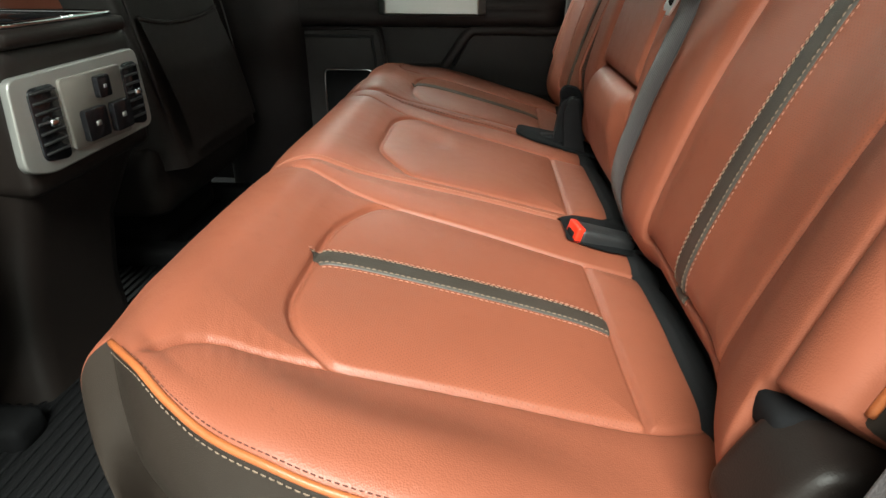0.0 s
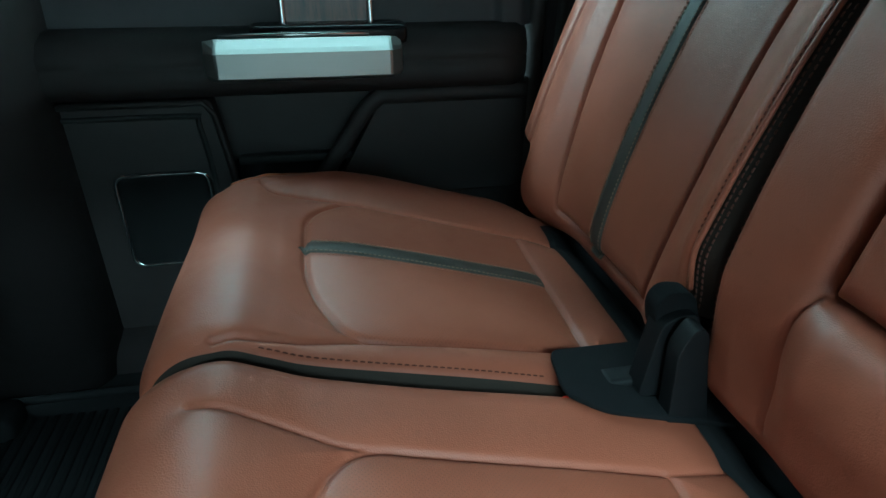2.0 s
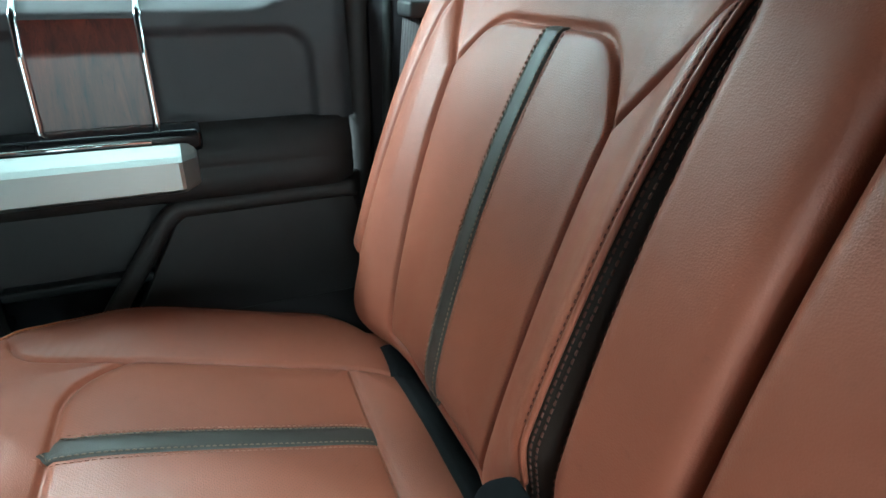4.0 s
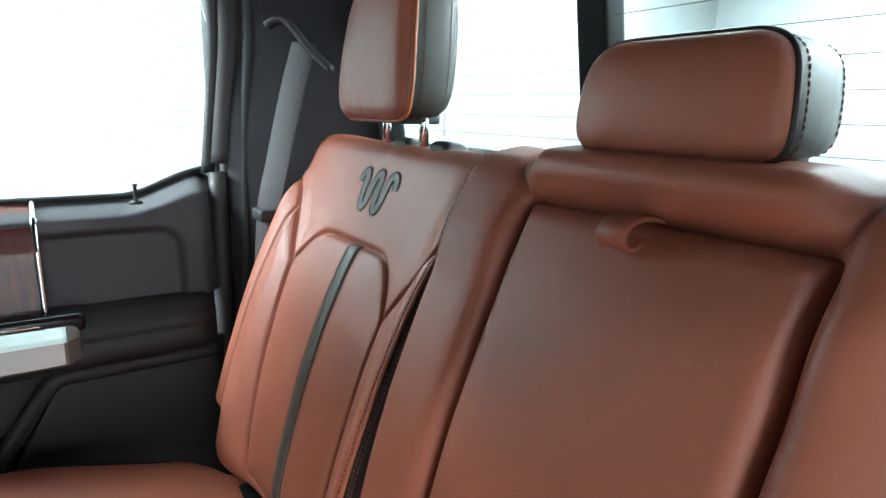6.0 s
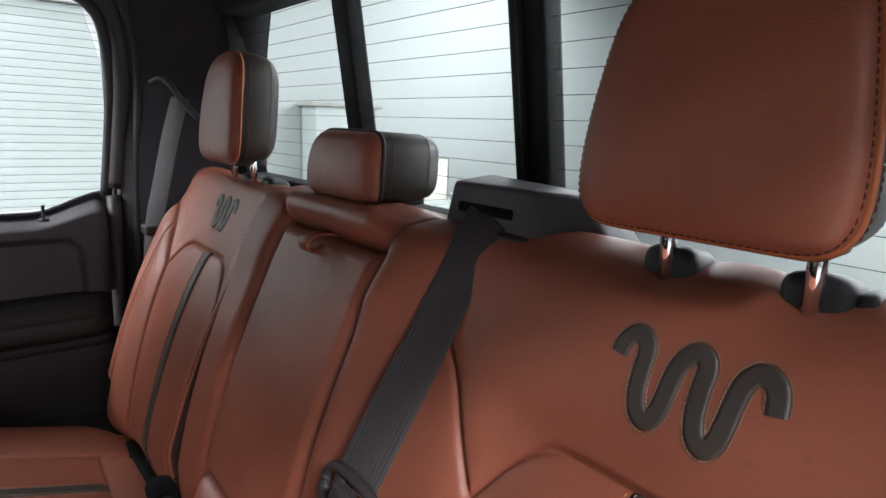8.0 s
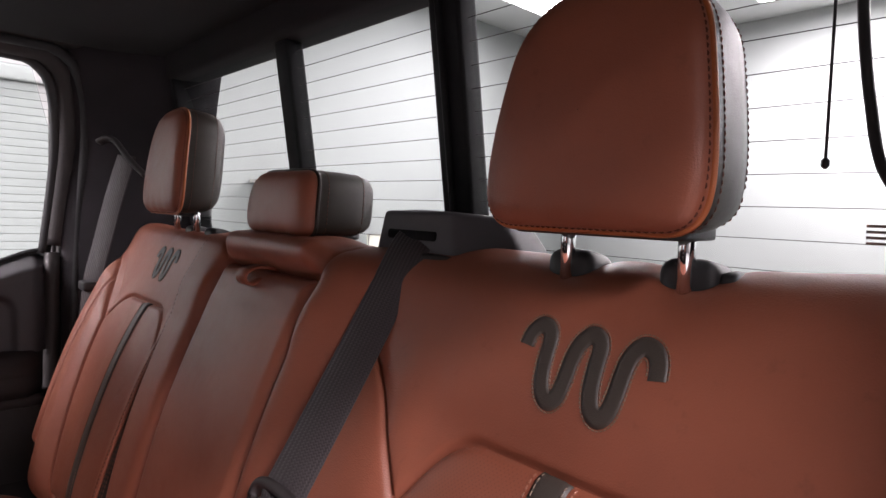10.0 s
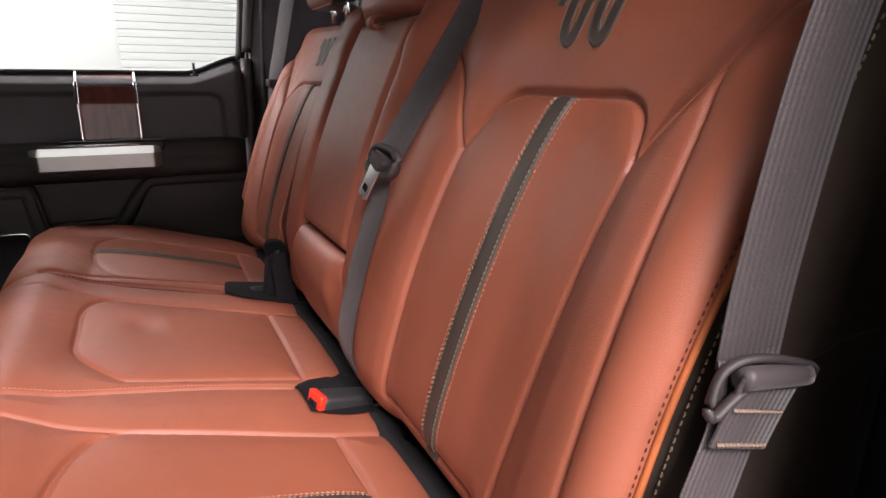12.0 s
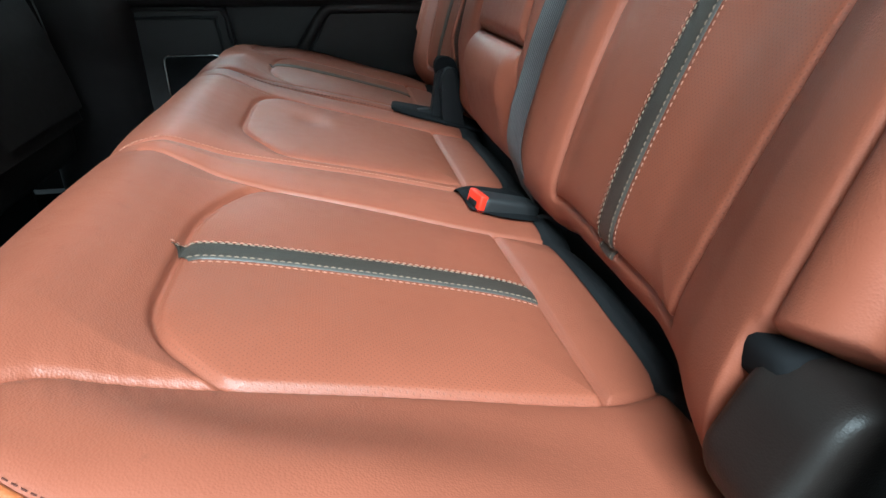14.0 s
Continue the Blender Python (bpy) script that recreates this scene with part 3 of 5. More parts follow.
B_SEAMA = smooth_line([(0.833, 0.702), (0.852, 0.696), (0.880, 0.692), (0.93, 0.693)], 20).tolist()
B_SEAMB = smooth_line([(0.833, 0.940), (0.852, 0.960), (0.880, 0.964), (0.93, 0.964)], 20).tolist()
B_SEAMC = smooth_line([(0.516, 0.702), (0.49, 0.692), (0.44, 0.686), (0.40, 0.685)], 16).tolist()
B_SEAMD = smooth_line([(0.516, 0.940), (0.485, 0.946), (0.44, 0.945), (0.40, 0.944)], 16).tolist()


def back_edge(c):
    """y of the outboard edge of the back's cover."""
    return 0.160 - 0.016 * step(c, 0.55, 0.86) + 0.03 * np.clip((c - 0.88) / 0.07, 0, 1) ** 2 + 0.012 * step(-c, -0.44, -0.38)


def near_back_height(c, y, middle=True):
    lines = [(closed(B_INSERT), 0.0052, 0.003), (B_OUT, 0.0045, 0.0028), (B_IN, 0.0045, 0.0028), (B_RIDGE, 0.0028, 0.0026)]
    if middle:
        lines += [(B_SEAMA, 0.004, 0.0028), (B_SEAMB, 0.004, 0.0028), (B_SEAMC, 0.003, 0.003), (B_SEAMD, 0.003, 0.003)]
    h = 0.0 * c * y
    d_all = np.full(h.shape, 1.0)
    for line, depth, w in lines:
        d = far_from(c, y, line)
        h = np.minimum(h, -depth * np.exp(-(d / w) ** 2))
        d_all = np.minimum(d_all, d)
    h = h + 0.006 * (1 - np.exp(-d_all / 0.022)) - 0.003
    # bolsters stand proud of the insert, most at the outboard ridge
    k = 1.0 if middle else 0.7
    brow = np.interp(y, [0.14, 0.205, 0.257, 0.32], [0.812, 0.770, 0.716, 0.765])
    low = 0.22 + 0.78 * step(brow - c, -0.035, 0.035)
    h = h + k * (0.016 * step(0.35 - y, 0.0, 0.11) + 0.020 * step(0.284 - y, 0.0, 0.095)) * low
    h = h + 0.008 * step(y - 0.505, 0.0, 0.05) * step(-c, -0.84, -0.72)
    h = h + (0.010 if middle else 0.0) * step(c, 0.74, 0.80) * step(-c, -0.90, -0.84)
    e = y - back_edge(c)
    h = h - 0.024 * (1 - np.sqrt(np.clip(1 - (1 - np.clip(e / 0.032, 0, 1)) ** 2, 0, 1)))
    # hollows at the head restraint sleeves
    for py in (0.337, 0.432) if middle else (0.372, 0.462):
        h = h - 0.011 * np.exp(-(((y - py) / 0.022) ** 2 + ((c - 0.90) / 0.03) ** 2))
    h = h + 0.0004 * np.sin(c * 17 + y * 11) * np.cos(y * 15 - c * 5)
    h = h - 0.045 * step(np.interp(y, [0.165, 0.20], [0.476, 0.464]) - c, 0.0, 0.02) * step(0.212 - y, 0.0, 0.02)
    if middle:
        d = far_from(c, y, closed(B_ARM))
        m = inside(c, y, B_ARM)
        h = np.where(m, h - 0.034 * step(d, 0.0, 0.008), h)
        h = h - np.where(m, 0.012, 0.012 * np.exp(-d / 0.006))
        roll = np.exp(-((c - 0.856) / 0.023) ** 2) * step(y, 0.70, 0.73) * step(-y, -0.948, -0.92)
        pad = np.exp(-((c - 0.462) / 0.044) ** 2) * step(y, 0.690, 0.73) * step(-y, -0.948, -0.91)
        h = h + 0.018 * roll + 0.014 * pad
        h = h + mid_lift(c) * step(y, 0.60, 0.70)
        q = 1.020 - y
        h = h - 0.014 * (1 - np.sqrt(np.clip(1 - (1 - np.clip(q / 0.014, 0, 1)) ** 2, 0, 1)))
    else:
        h = h - 0.021 * step(c, 0.850, 0.905)
        q = 0.5935 - y
        h = h + 0.020 * step(y, 0.545, 0.600) * step(c, 0.44, 0.50) * step(-c, -0.87, -0.80)
        h = h - 0.010 * (1 - np.sqrt(np.clip(1 - (1 - np.clip(q / 0.016, 0, 1)) ** 2, 0, 1)))
    return h


def mid_lift(c):
    return -0.010 + 0.026 * np.clip((c - 0.48) / 0.30, 0, 1) - 0.026 * step(c, 0.845, 0.90) + 0.020 * step(c, 0.42, 0.50) * step(-c, -0.90, -0.83)


B_PROFILE = [(0.47, 0.350), (0.40, 0.354), (0.352, 0.366), (0.326, 0.388), (0.3185, 0.415), (0.3245, 0.45), (0.338, 0.50), (0.3535, 0.55), (0.3715, 0.60), (0.392, 0.65), (0.416, 0.70), (0.442, 0.75), (0.468, 0.80), (0.483, 0.83), (0.497, 0.856), (0.511, 0.876), (0.532, 0.885), (0.552, 0.878), (0.563, 0.855), (0.566, 0.80), (0.566, 0.6)]


def back_cover(height):
    cover = Upholstery(B_PROFILE, height, (0.3715, 0.60, 0.60), 0.92, 1)
    # the running coordinate follows the true height up to the shoulder
    k = np.argmin(np.abs(cover.p[:, 1] - 0.41) + (cover.p[:, 0] > 0.34)), np.argmin(np.abs(cover.p[:, 1] - 0.86) + (cover.p[:, 0] > 0.515))
    c = cover.c.copy()
    c[k[0]:k[1] + 1] = cover.p[k[0]:k[1] + 1, 1]
    c[:k[0]] = c[k[0]] - (cover.s[k[0]] - cover.s[:k[0]])
    c[k[1] + 1:] = c[k[1]] + (cover.s[k[1] + 1:] - cover.s[k[1]])
    cover.c = c
    cover.s_of = lambda v: np.interp(v, c, cover.s)
    return cover


NEAR_B = back_cover(lambda c, y: near_back_height(c, y, True))
FAR_B = back_cover(lambda c, y: near_back_height(c, 2 * MIDLINE - y, False))


def emblem_line(yc, zc, k=1.0):
    """The winding ribbon shape pressed into the backs, as (z, y)."""
    turn = [(-0.0505, 0.008), (-0.0490, 0.018), (-0.0430, 0.0250), (-0.0355, 0.0235), (-0.0315, 0.016), (-0.0310, 0.004), (-0.0295, -0.010), (-0.0255, -0.0205), (-0.0190, -0.0245), (-0.0128, -0.0200),
            (-0.0105, -0.010), (-0.0095, 0.004), (-0.0070, 0.016), (-0.0005, 0.0245), (0.0065, 0.0235), (0.0100, 0.016), (0.0100, 0.004), (0.0110, -0.010), (0.0145, -0.0215), (0.0210, -0.0255), (0.0272, -0.0205),
            (0.0295, -0.010), (0.0305, 0.004), (0.0330, 0.017), (0.0395, 0.0245), (0.0475, 0.0225), (0.0520, 0.015), (0.0535, 0.004)]
    return [(zc + b * (0.88 if b > 0 else 1.0) * k, yc - a * k) for a, b in turn]


def build_back(bench, cover, side, inner_y, far=False):
    cs = np.linspace(cover.c[0] + 0.002, cover.c[-1] - 0.06, 440)
    nv = 520 if not far else 260
    v = np.linspace(0, 1, nv)
    C = np.repeat(cs[:, None], nv, 1)
    my = (lambda y: y) if side < 0 else (lambda y: 2 * MIDLINE - y)
    E = my(back_edge(C))
    Y = E + (inner_y - E) * v[None]
    P = cover.place(C, Y)
    cc, yy = (C[:-1, :-1] + C[1:, 1:]) / 2, (Y[:-1, :-1] + Y[1:, 1:]) / 2
    flip = side < 0
    poly = B_INSERT if not far else mirror(B_INSERT)
    mid = np.mean(poly, axis=0)
    m = inside(cc, yy, [tuple(mid + (np.array(p) - mid) * 0.987) for p in poly])
    t = part("backrest", grid(P, ~m, flip), M_LEATHER, bench, "smooth tan leather backrest cover")
    part("insert_panel", grid(P, m, flip), M_PERF_YZ, t, "perforated tan leather insert")
    for k, out, nm in ((0, side, "side_panel"), (-1, -side, "inner_side_panel")):
        e = P[:, k]
        R = []
        for f in np.linspace(0, 1, 8):
            q = e.copy()
            q[:, 0] = e[:, 0] * (1 - f) + np.maximum(e[:, 0], 0.55) * f
            q[:, 2] = e[:, 2] - 0.012 * f * (e[:, 2] > 0.6)
            q[:, 1] = e[:, 1] + out * (0.016 * math.sin(math.pi * min(1.0, f * 1.3)) if k == 0 else 0.004 * math.sin(math.pi * f))
            R.append(q)
        part(nm, grid(np.stack(R)), M_DARK, t, "dark brown vinyl side panel")
    # piping with threads on both sides
    for yf, out, sgn in ((lambda c: my(back_edge(c)), side, 1), ((lambda c: inner_y + 0 * c), -side, -1)):
        if sgn < 0 and not far:
            continue
        cl = np.linspace(0.480 if sgn > 0 else 0.46, 0.92 if sgn > 0 else 0.872, 100)
        pe = cover.place(cl, yf(cl))
        part("piping", tube(pe + np.array([-0.001, out * 0.001, 0]), 0.0025, 8), M_PIPE if sgn > 0 else M_LEATHER, t, "orange leather piping")
        line = [(c, float(yf(np.array(c))) - out * (0.0009 if sgn > 0 else 0.0025)) for c in np.linspace(0.505, 0.89 if sgn > 0 else 0.865, 40)]
        part("edge_stitching", sewn(cover, line, 0, n=130, gap=0.0056, length=0.0028, r=0.0004), M_THREAD_DARK, t, "dark stitches beside the piping", "stuff")
        sk = pe + np.array([0.0075, out * 0.0058, 0.003])
        part("side_stitching", stitch_line(sk, np.tile([-0.3, out, 0.0], (len(sk), 1)), 0.0054, 0.0034, 0.00045), M_THREAD if sgn > 0 else M_FELT, t, "stitches on the dark side", "stuff")
    if far:
        cl = np.linspace(0.44, 0.872, 90)
        e = cover.place(cl, 0 * cl + inner_y)
        W = np.stack([e + np.array(d) for d in ((0.001, 0.0005, 0), (0.002, -0.005, 0), (0.005, -0.011, 0), (0.011, -0.017, 0), (0.022, -0.021, 0), (0.05, -0.022, 0))])
        part("welt", grid(W), M_DARK, t, "dark brown vinyl welt between the backs")
        for k, dy in enumerate((-0.0055, -0.0105)):
            part("welt_stitching", stitch_line(e + np.array([0.0018 + 0.0016 * k, dy, 0]), np.tile([-1.0, -0.3, 0.2], (90, 1)), 0.0062, 0.0042, 0.0006), M_THREAD_BROWN, t, "brown stitches on the welt", "stuff")
    # stripe
    off = 0.010 if far else 0.0
    sl = [(0.398, my(0.414)), (0.48, my(0.408 + off * 0.3)), (0.60, my(0.399 + off * 0.6)), (0.70, my(0.391 + off)), (0.7455, my(0.3865 + off))]
    part("stripe", strip_on(cover, sl, 0.026, n=100), M_STRIPE, t, "dark grey-brown leather stripe")
    part("stripe_stitching", join(sewn(cover, sl, 0.0105, 0.0022), sewn(cover, sl, -0.0105, 0.0022)), M_THREAD, t, "cream stitches along the stripe", "stuff")
    part("stripe_edge_stitching", join(sewn(cover, sl, 0.0165, 0.0006), sewn(cover, sl, -0.0165, 0.0006)), M_THREAD_TAN, t, "tan stitches beside the stripe", "stuff")
    # pressed emblem
    el = emblem_line(my(0.3845 if not far else 0.391), 0.8105, 0.9 if far else 1.0)
    part("emblem", strip_on(cover, el, 0.0122, 0.0006, 200, 0.0), M_STRIPE, t, "dark winding ribbon shape pressed into the leather")
    part("emblem_stitching", join(sewn(cover, el, 0.0071, 0.0004, 200, 0.003, 0.0022, 0.0004), sewn(cover, el, -0.0071, 0.0004, 200, 0.003, 0.0022, 0.0004)), M_THREAD, t, "fine pale outline stitches", "stuff")
    if not far:
        il = [(c, inner_y - 0.004) for c in np.linspace(0.42, 0.868, 30)]
        part("inner_edge_stitching", sewn(cover, il, 0, n=130, gap=0.0066, length=0.004, r=0.0004), M_THREAD_DARK, t, "dark stitches along the inner edge", "stuff")
    # sleeves of the head restraint
    for k, py in enumerate((0.337, 0.432) if not far else (0.372, 0.462)):
        p, n = cover.at(0.893, my(py), 0.0)
        px, pz, y0 = float(p[0]) + (0.002 if not far else 0.006), float(p[2]) + 0.001, my(py)
        ring = np.array(round_poly([(-0.021, -0.021), (0.019, -0.021), (0.019, 0.021), (-0.021, 0.021)], 0.011, 7))
        ring = np.vstack([ring, ring[:1]])
        rows = [np.stack([px + ring[:, 0] * m, y0 + ring[:, 1] * m, pz + h - 0.16 * ring[:, 0] * m * (h > 0) + 0 * ring[:, 0]], -1) for m, h in ((1.0, -0.012), (1.0, 0.004), (0.975, 0.0075), (0.90, 0.0112), (0.74, 0.0142), (0.45, 0.0160), (0.02, 0.0165))]
        sleeve = part("headrest_sleeve", closed_grid(np.array(rows), slice(None)), M_BLACK, t, "black plastic sleeve")
        if k == 0:
            b = np.array(round_poly([(-0.016, -0.006), (0.014, -0.006), (0.014, 0.006), (-0.016, 0.006)], 0.005, 5))
            b = np.vstack([b, b[:1]])
            rows = [np.stack([px + b[:, 0] * m, y0 + b[:, 1] * m - 0.0255 * (-side), pz + h + 0 * b[:, 0]], -1) for m, h in ((1.0, -0.012), (1.0, 0.006), (0.9, 0.009), (0.5, 0.0105), (0.02, 0.011))]
            part("release_button", closed_grid(np.array(rows), slice(None)), M_BLACK, t, "black release button")
    return t


near_back = build_back(near_bench, NEAR_B, -1, 1.018)
build_back(far_bench, FAR_B, 1, 1.049, True)

# the folding armrest in the wide back
ca, ya = np.linspace(0.5190, 0.8295, 120), np.linspace(0.7035, 0.9365, 96)
CA, YA = np.meshgrid(ca, ya, indexing="ij")
edge_d = np.minimum(np.minimum(CA - 0.5185, 0.830 - CA), np.minimum(YA - 0.703, 0.937 - YA))
corner = np.clip(edge_d / 0.020, 0, 1)
x0, z0, nx0, nz0 = NEAR_B.flat(CA)
pad_h = 0.006 + mid_lift(CA) - 0.030 * (1 - np.sqrt(np.clip(1 - (1 - corner) ** 2, 0, 1))) + 0.004 * np.sin((CA - 0.5185) / 0.3115 * math.pi) * np.sin((YA - 0.703) / 0.234 * math.pi)
ARM = np.stack([x0 + nx0 * pad_h, YA, z0 + nz0 * pad_h], -1)
part("armrest", grid(ARM, None, True), M_LEATHER, near_back, "folded-up tan leather armrest")
loop = smooth_line([(0.470 - 0.85 * (0.470 - x), 0.824, 0.838 + 0.85 * (z - 0.834)) for x, z in ((0.470, 0.836), (0.450, 0.8415), (0.430, 0.8435), (0.415, 0.840), (0.4085, 0.832), (0.4115, 0.8235), (0.421, 0.8215), (0.434, 0.827), (0.452, 0.834), (0.470, 0.835))], 70)
part("pull_strap", ribbon(loop, [(0.0, 1.0, 0.0)] * len(loop), 0.024, 0.0036, 90)[:2], M_LEATHER, near_back, "tan leather pull loop")


# ---- head restraints ----
def headrest(cy, z0, hy, height, x0, depth, label, top, posts, gap):
    """x0: the face; z0: the underside; hy: half the width; top: the narrowing towards the top."""
    t = thing("head_restraint", (x0 + depth / 2, cy, z0), label, "headrest", "rear head restraints")
    r0, r1 = min(0.024, height * 0.24), min(0.052, height * 0.36)
    poly = round_poly([(-hy * 0.95, 0.0), (hy * 0.95, 0.0), (hy, height * 0.30), (hy * top, height), (-hy * top, height), (-hy, height * 0.30)], [r0, r0, 0.06, r1, r1, 0.06], 14)
    ring = even_ring(poly, 140)
    mid = np.array([0.0, height * 0.47])
    rows = []
    stations = ((0.0, 0.004), (0.0002, 0.15), (0.0005, 0.30), (0.0009, 0.45), (0.0015, 0.62), (0.0026, 0.78), (0.0050, 0.90), (0.0085, 0.955), (0.0125, 0.985), (0.0160, 0.998), (0.0175, 1.0), (0.0200, 0.992), (0.0240, 0.996), (0.030, 1.0),
                (depth * 0.45, 1.0), (depth * 0.60, 0.985), (depth * 0.74, 0.955), (depth * 0.86, 0.90), (depth * 0.94, 0.81), (depth * 0.985, 0.62), (depth, 0.3), (depth, 0.004))
    for dx, k in stations:
        q = mid + (ring - mid) * k
        crease = 0.0007 * np.sin(q[:, 0] * 190 + 1.0) * np.exp(-((q[:, 1] - height * 0.08) / 0.022) ** 2) * (dx < 0.016) * k ** 4
        rows.append(np.stack([x0 + dx + 0.13 * q[:, 1] - 0.004 * np.sin(np.clip(q[:, 1] / height, 0, 1) * math.pi) * (1 - dx / depth) + crease, cy + q[:, 0], z0 + q[:, 1]], -1))
    P = np.array(rows)
    k = 10
    part("front_pad", closed_grid(P, slice(0, k + 1)), M_LEATHER, t, "tan leather face")
    part("back_pad", closed_grid(P, slice(k, None)), M_DARK, t, "dark brown vinyl sides and back")
    part("piping", tube(P[k, :-1], 0.0024, 8, True, 1.0, (1, 0, 0)), M_PIPE if height > 0.12 else M_DARK, t, "piping round the face")

    def sew(row, mat, label):
        n = P[row] - np.array([x0 + depth * 0.4, cy, z0 + height * 0.47])
        n[:, 0] *= 0.4
        n /= np.linalg.norm(n, axis=1)[:, None]
        part("stitching", stitch_line(P[row] + n * 0.0004, n, 0.0050, 0.0034, 0.00042), mat, t, label, "stuff")
    sew(k + 3, M_THREAD_BROWN, "brown stitches on the dark side")
    sew(16, M_THREAD_BROWN, "brown stitches round the back")
    if height > 0.12:
        sew(k - 2, M_THREAD_DARK, "dark stitches beside the piping")
    part("base_cap", prism(round_poly([(x0 + 0.022, cy - hy * 0.78), (x0 + depth * 0.9, cy - hy * 0.74), (x0 + depth * 0.9, cy + hy * 0.74), (x0 + 0.022, cy + hy * 0.78)], 0.016), "z", z0 - 0.004, z0 + 0.010, 0.004), M_BLACK, t, "black underside")
    xp = x0 + depth * 0.56
    for py in posts:
        part("post", tube([(xp, py, z0 + 0.02), (xp + 0.001, py, z0 - gap)], 0.0058, 14, up=(1, 0, 0)), M_CHROME, t, "chrome post")
    return t


headrest(0.394, 0.911, 0.089, 0.172, 0.449, 0.102, "tan and dark leather headrest raised on chrome posts", 0.76, (0.337, 0.432), 0.04)
headrest(1.246, 0.900, 0.089, 0.180, 0.449, 0.088, "tan and dark leather headrest raised on chrome posts", 0.76, (1.180, 1.270), 0.03)
headrest(0.827, 0.885, 0.081, 0.078, 0.453, 0.108, "low tan and dark leather centre headrest", 0.90, (0.790, 0.865), 0.03)


# ---- the cab ----
def slab(name, lo, hi, mat, label, cat, bevel=0.004, kind="structure", parent=None):
    ob = part(name, box(lo, hi, bevel), mat, parent)
    return tagged(ob, label, cat, "", kind)


slab("floor", (-1.4, 0.0, 0.02), (0.62, 1.66, 0.083), M_CARPET, "black carpeted cab floor", "floor", 0.003)
slab("wall_rear", (0.60, 0.0, 0.0), (0.66, 1.63, 0.845), M_HEADLINER, "dark rear cab wall below the window", "wall")
slab("ceiling", (-1.5, 0.10, 1.215), (0.60, 1.53, 1.28), M_HEADLINER, "dark cloth headliner", "ceiling", 0.02)
slab("roof", (-1.6, -0.02, 1.285), (0.70, 1.66, 1.33), M_BODY, "dark painted cab roof", "roof", 0.02)

# far door: sill, trim, armrest, pocket, speaker
door = thing("door_1", (0.0, 1.66, 0.10), "dark rear door trim with wood inlay and silver pull handle", "door", "", "structure")


def sill_top(x):
    return 0.760 + 0.040 * step(x, 0.22, 0.36)


xs, vs = np.linspace(-0.42, 0.362, 150), np.linspace(0, 1, 60)
V, X = np.meshgrid(vs, xs, indexing="ij")
Z = 0.600 + V * (sill_top(X) - 0.600)
lean = 1.598 + 0.018 * V
corner_d = np.hypot(np.maximum(X - 0.268, 0), np.maximum(Z - 0.680, 0)) - 0.034
recess = 0.011 * step(-corner_d, -0.008, 0.008)
Yd = lean + recess + 0.040 * np.clip((V - 0.85) / 0.15, 0, 1) ** 1.25 + 0.02 * step(X, 0.335, 0.362)
part("upper_panel", grid(np.stack([X, Yd, Z], -1), None, True), M_TRIM2, door, "soft charcoal upper panel with moulded recess")
# ledge under the glass
xe = np.linspace(-0.42, 0.362, 60)
L = np.stack([np.stack([xe, 0 * xe + y, sill_top(xe) + dz], -1) for y, dz in ((1.651, -0.003), (1.653, 0.001), (1.657, 0.002), (1.662, -0.004))])
part("window_ledge", grid(L), M_TRIM2, door, "ledge along the window")
part("ledge_seal", tube(np.stack([xe, 0 * xe + 1.652, sill_top(xe) + 0.004], -1), 0.005, 8), M_RUBBER, door, "black window seal")
# armrest band
band = [(1.612, 0.606), (1.585, 0.604), (1.566, 0.594), (1.556, 0.575), (1.556, 0.5625), (1.5575, 0.560), (1.5545, 0.557), (1.554, 0.535), (1.562, 0.520), (1.585, 0.513), (1.61, 0.510)]
xb = np.linspace(-0.42, 0.345, 30)
bp = np.array(band)
part("armrest_band", grid(np.stack([np.stack([0 * bp[:, 0] + x, bp[:, 0] + 0.03 * step(x, 0.32, 0.345), bp[:, 1]], -1) for x in xb])), M_TRIM, door, "padded armrest band with a crease")
# lower sheets
part("lower_panel", box((-0.42, 1.610, 0.10), (0.36, 1.640, 0.52), 0.004), M_TRIM, door, "dark lower door panel")
part("front_panel", prism(round_poly([(-0.42, 0.10), (-0.42, 0.512), (-0.128, 0.512), (-0.112, 0.40), (-0.105, 0.10)], 0.012), "y", 1.576, 1.612, 0.006), M_TRIM, door, "raised speaker panel")
part("front_panel_lip", tube([(-0.42, 1.574, 0.508), (-0.14, 1.574, 0.508), (-0.126, 1.574, 0.49), (-0.113, 1.574, 0.40), (-0.107, 1.574, 0.25)], 0.008, 8, squash=0.6), M_TRIM, door, "moulded lip")
part("rear_panel", prism(round_poly([(0.115, 0.500), (0.345, 0.500), (0.345, 0.345), (0.03, 0.345)], 0.02), "y", 1.580, 1.612, 0.01, 3), M_TRIM, door, "padded rear lower panel")
part("pocket_rib", tube(smooth_line([(0.345, 1.578, 0.507), (0.15, 1.576, 0.507), (0.105, 1.576, 0.500), (0.06, 1.576, 0.44), (-0.005, 1.576, 0.345), (-0.03, 1.578, 0.29)], 40), 0.013, 10, squash=0.7, up=(0, 1, 0)), M_TRIM, door, "moulded pocket rib")
part("map_pocket", box((-0.11, 1.605, 0.10), (0.12, 1.612, 0.41), 0.003), M_GLOSS, door, "dark map pocket")
part("pocket_shelf", box((-0.105, 1.590, 0.405), (0.07, 1.612, 0.418), 0.003), M_BLACK, door, "shelf of the pocket")
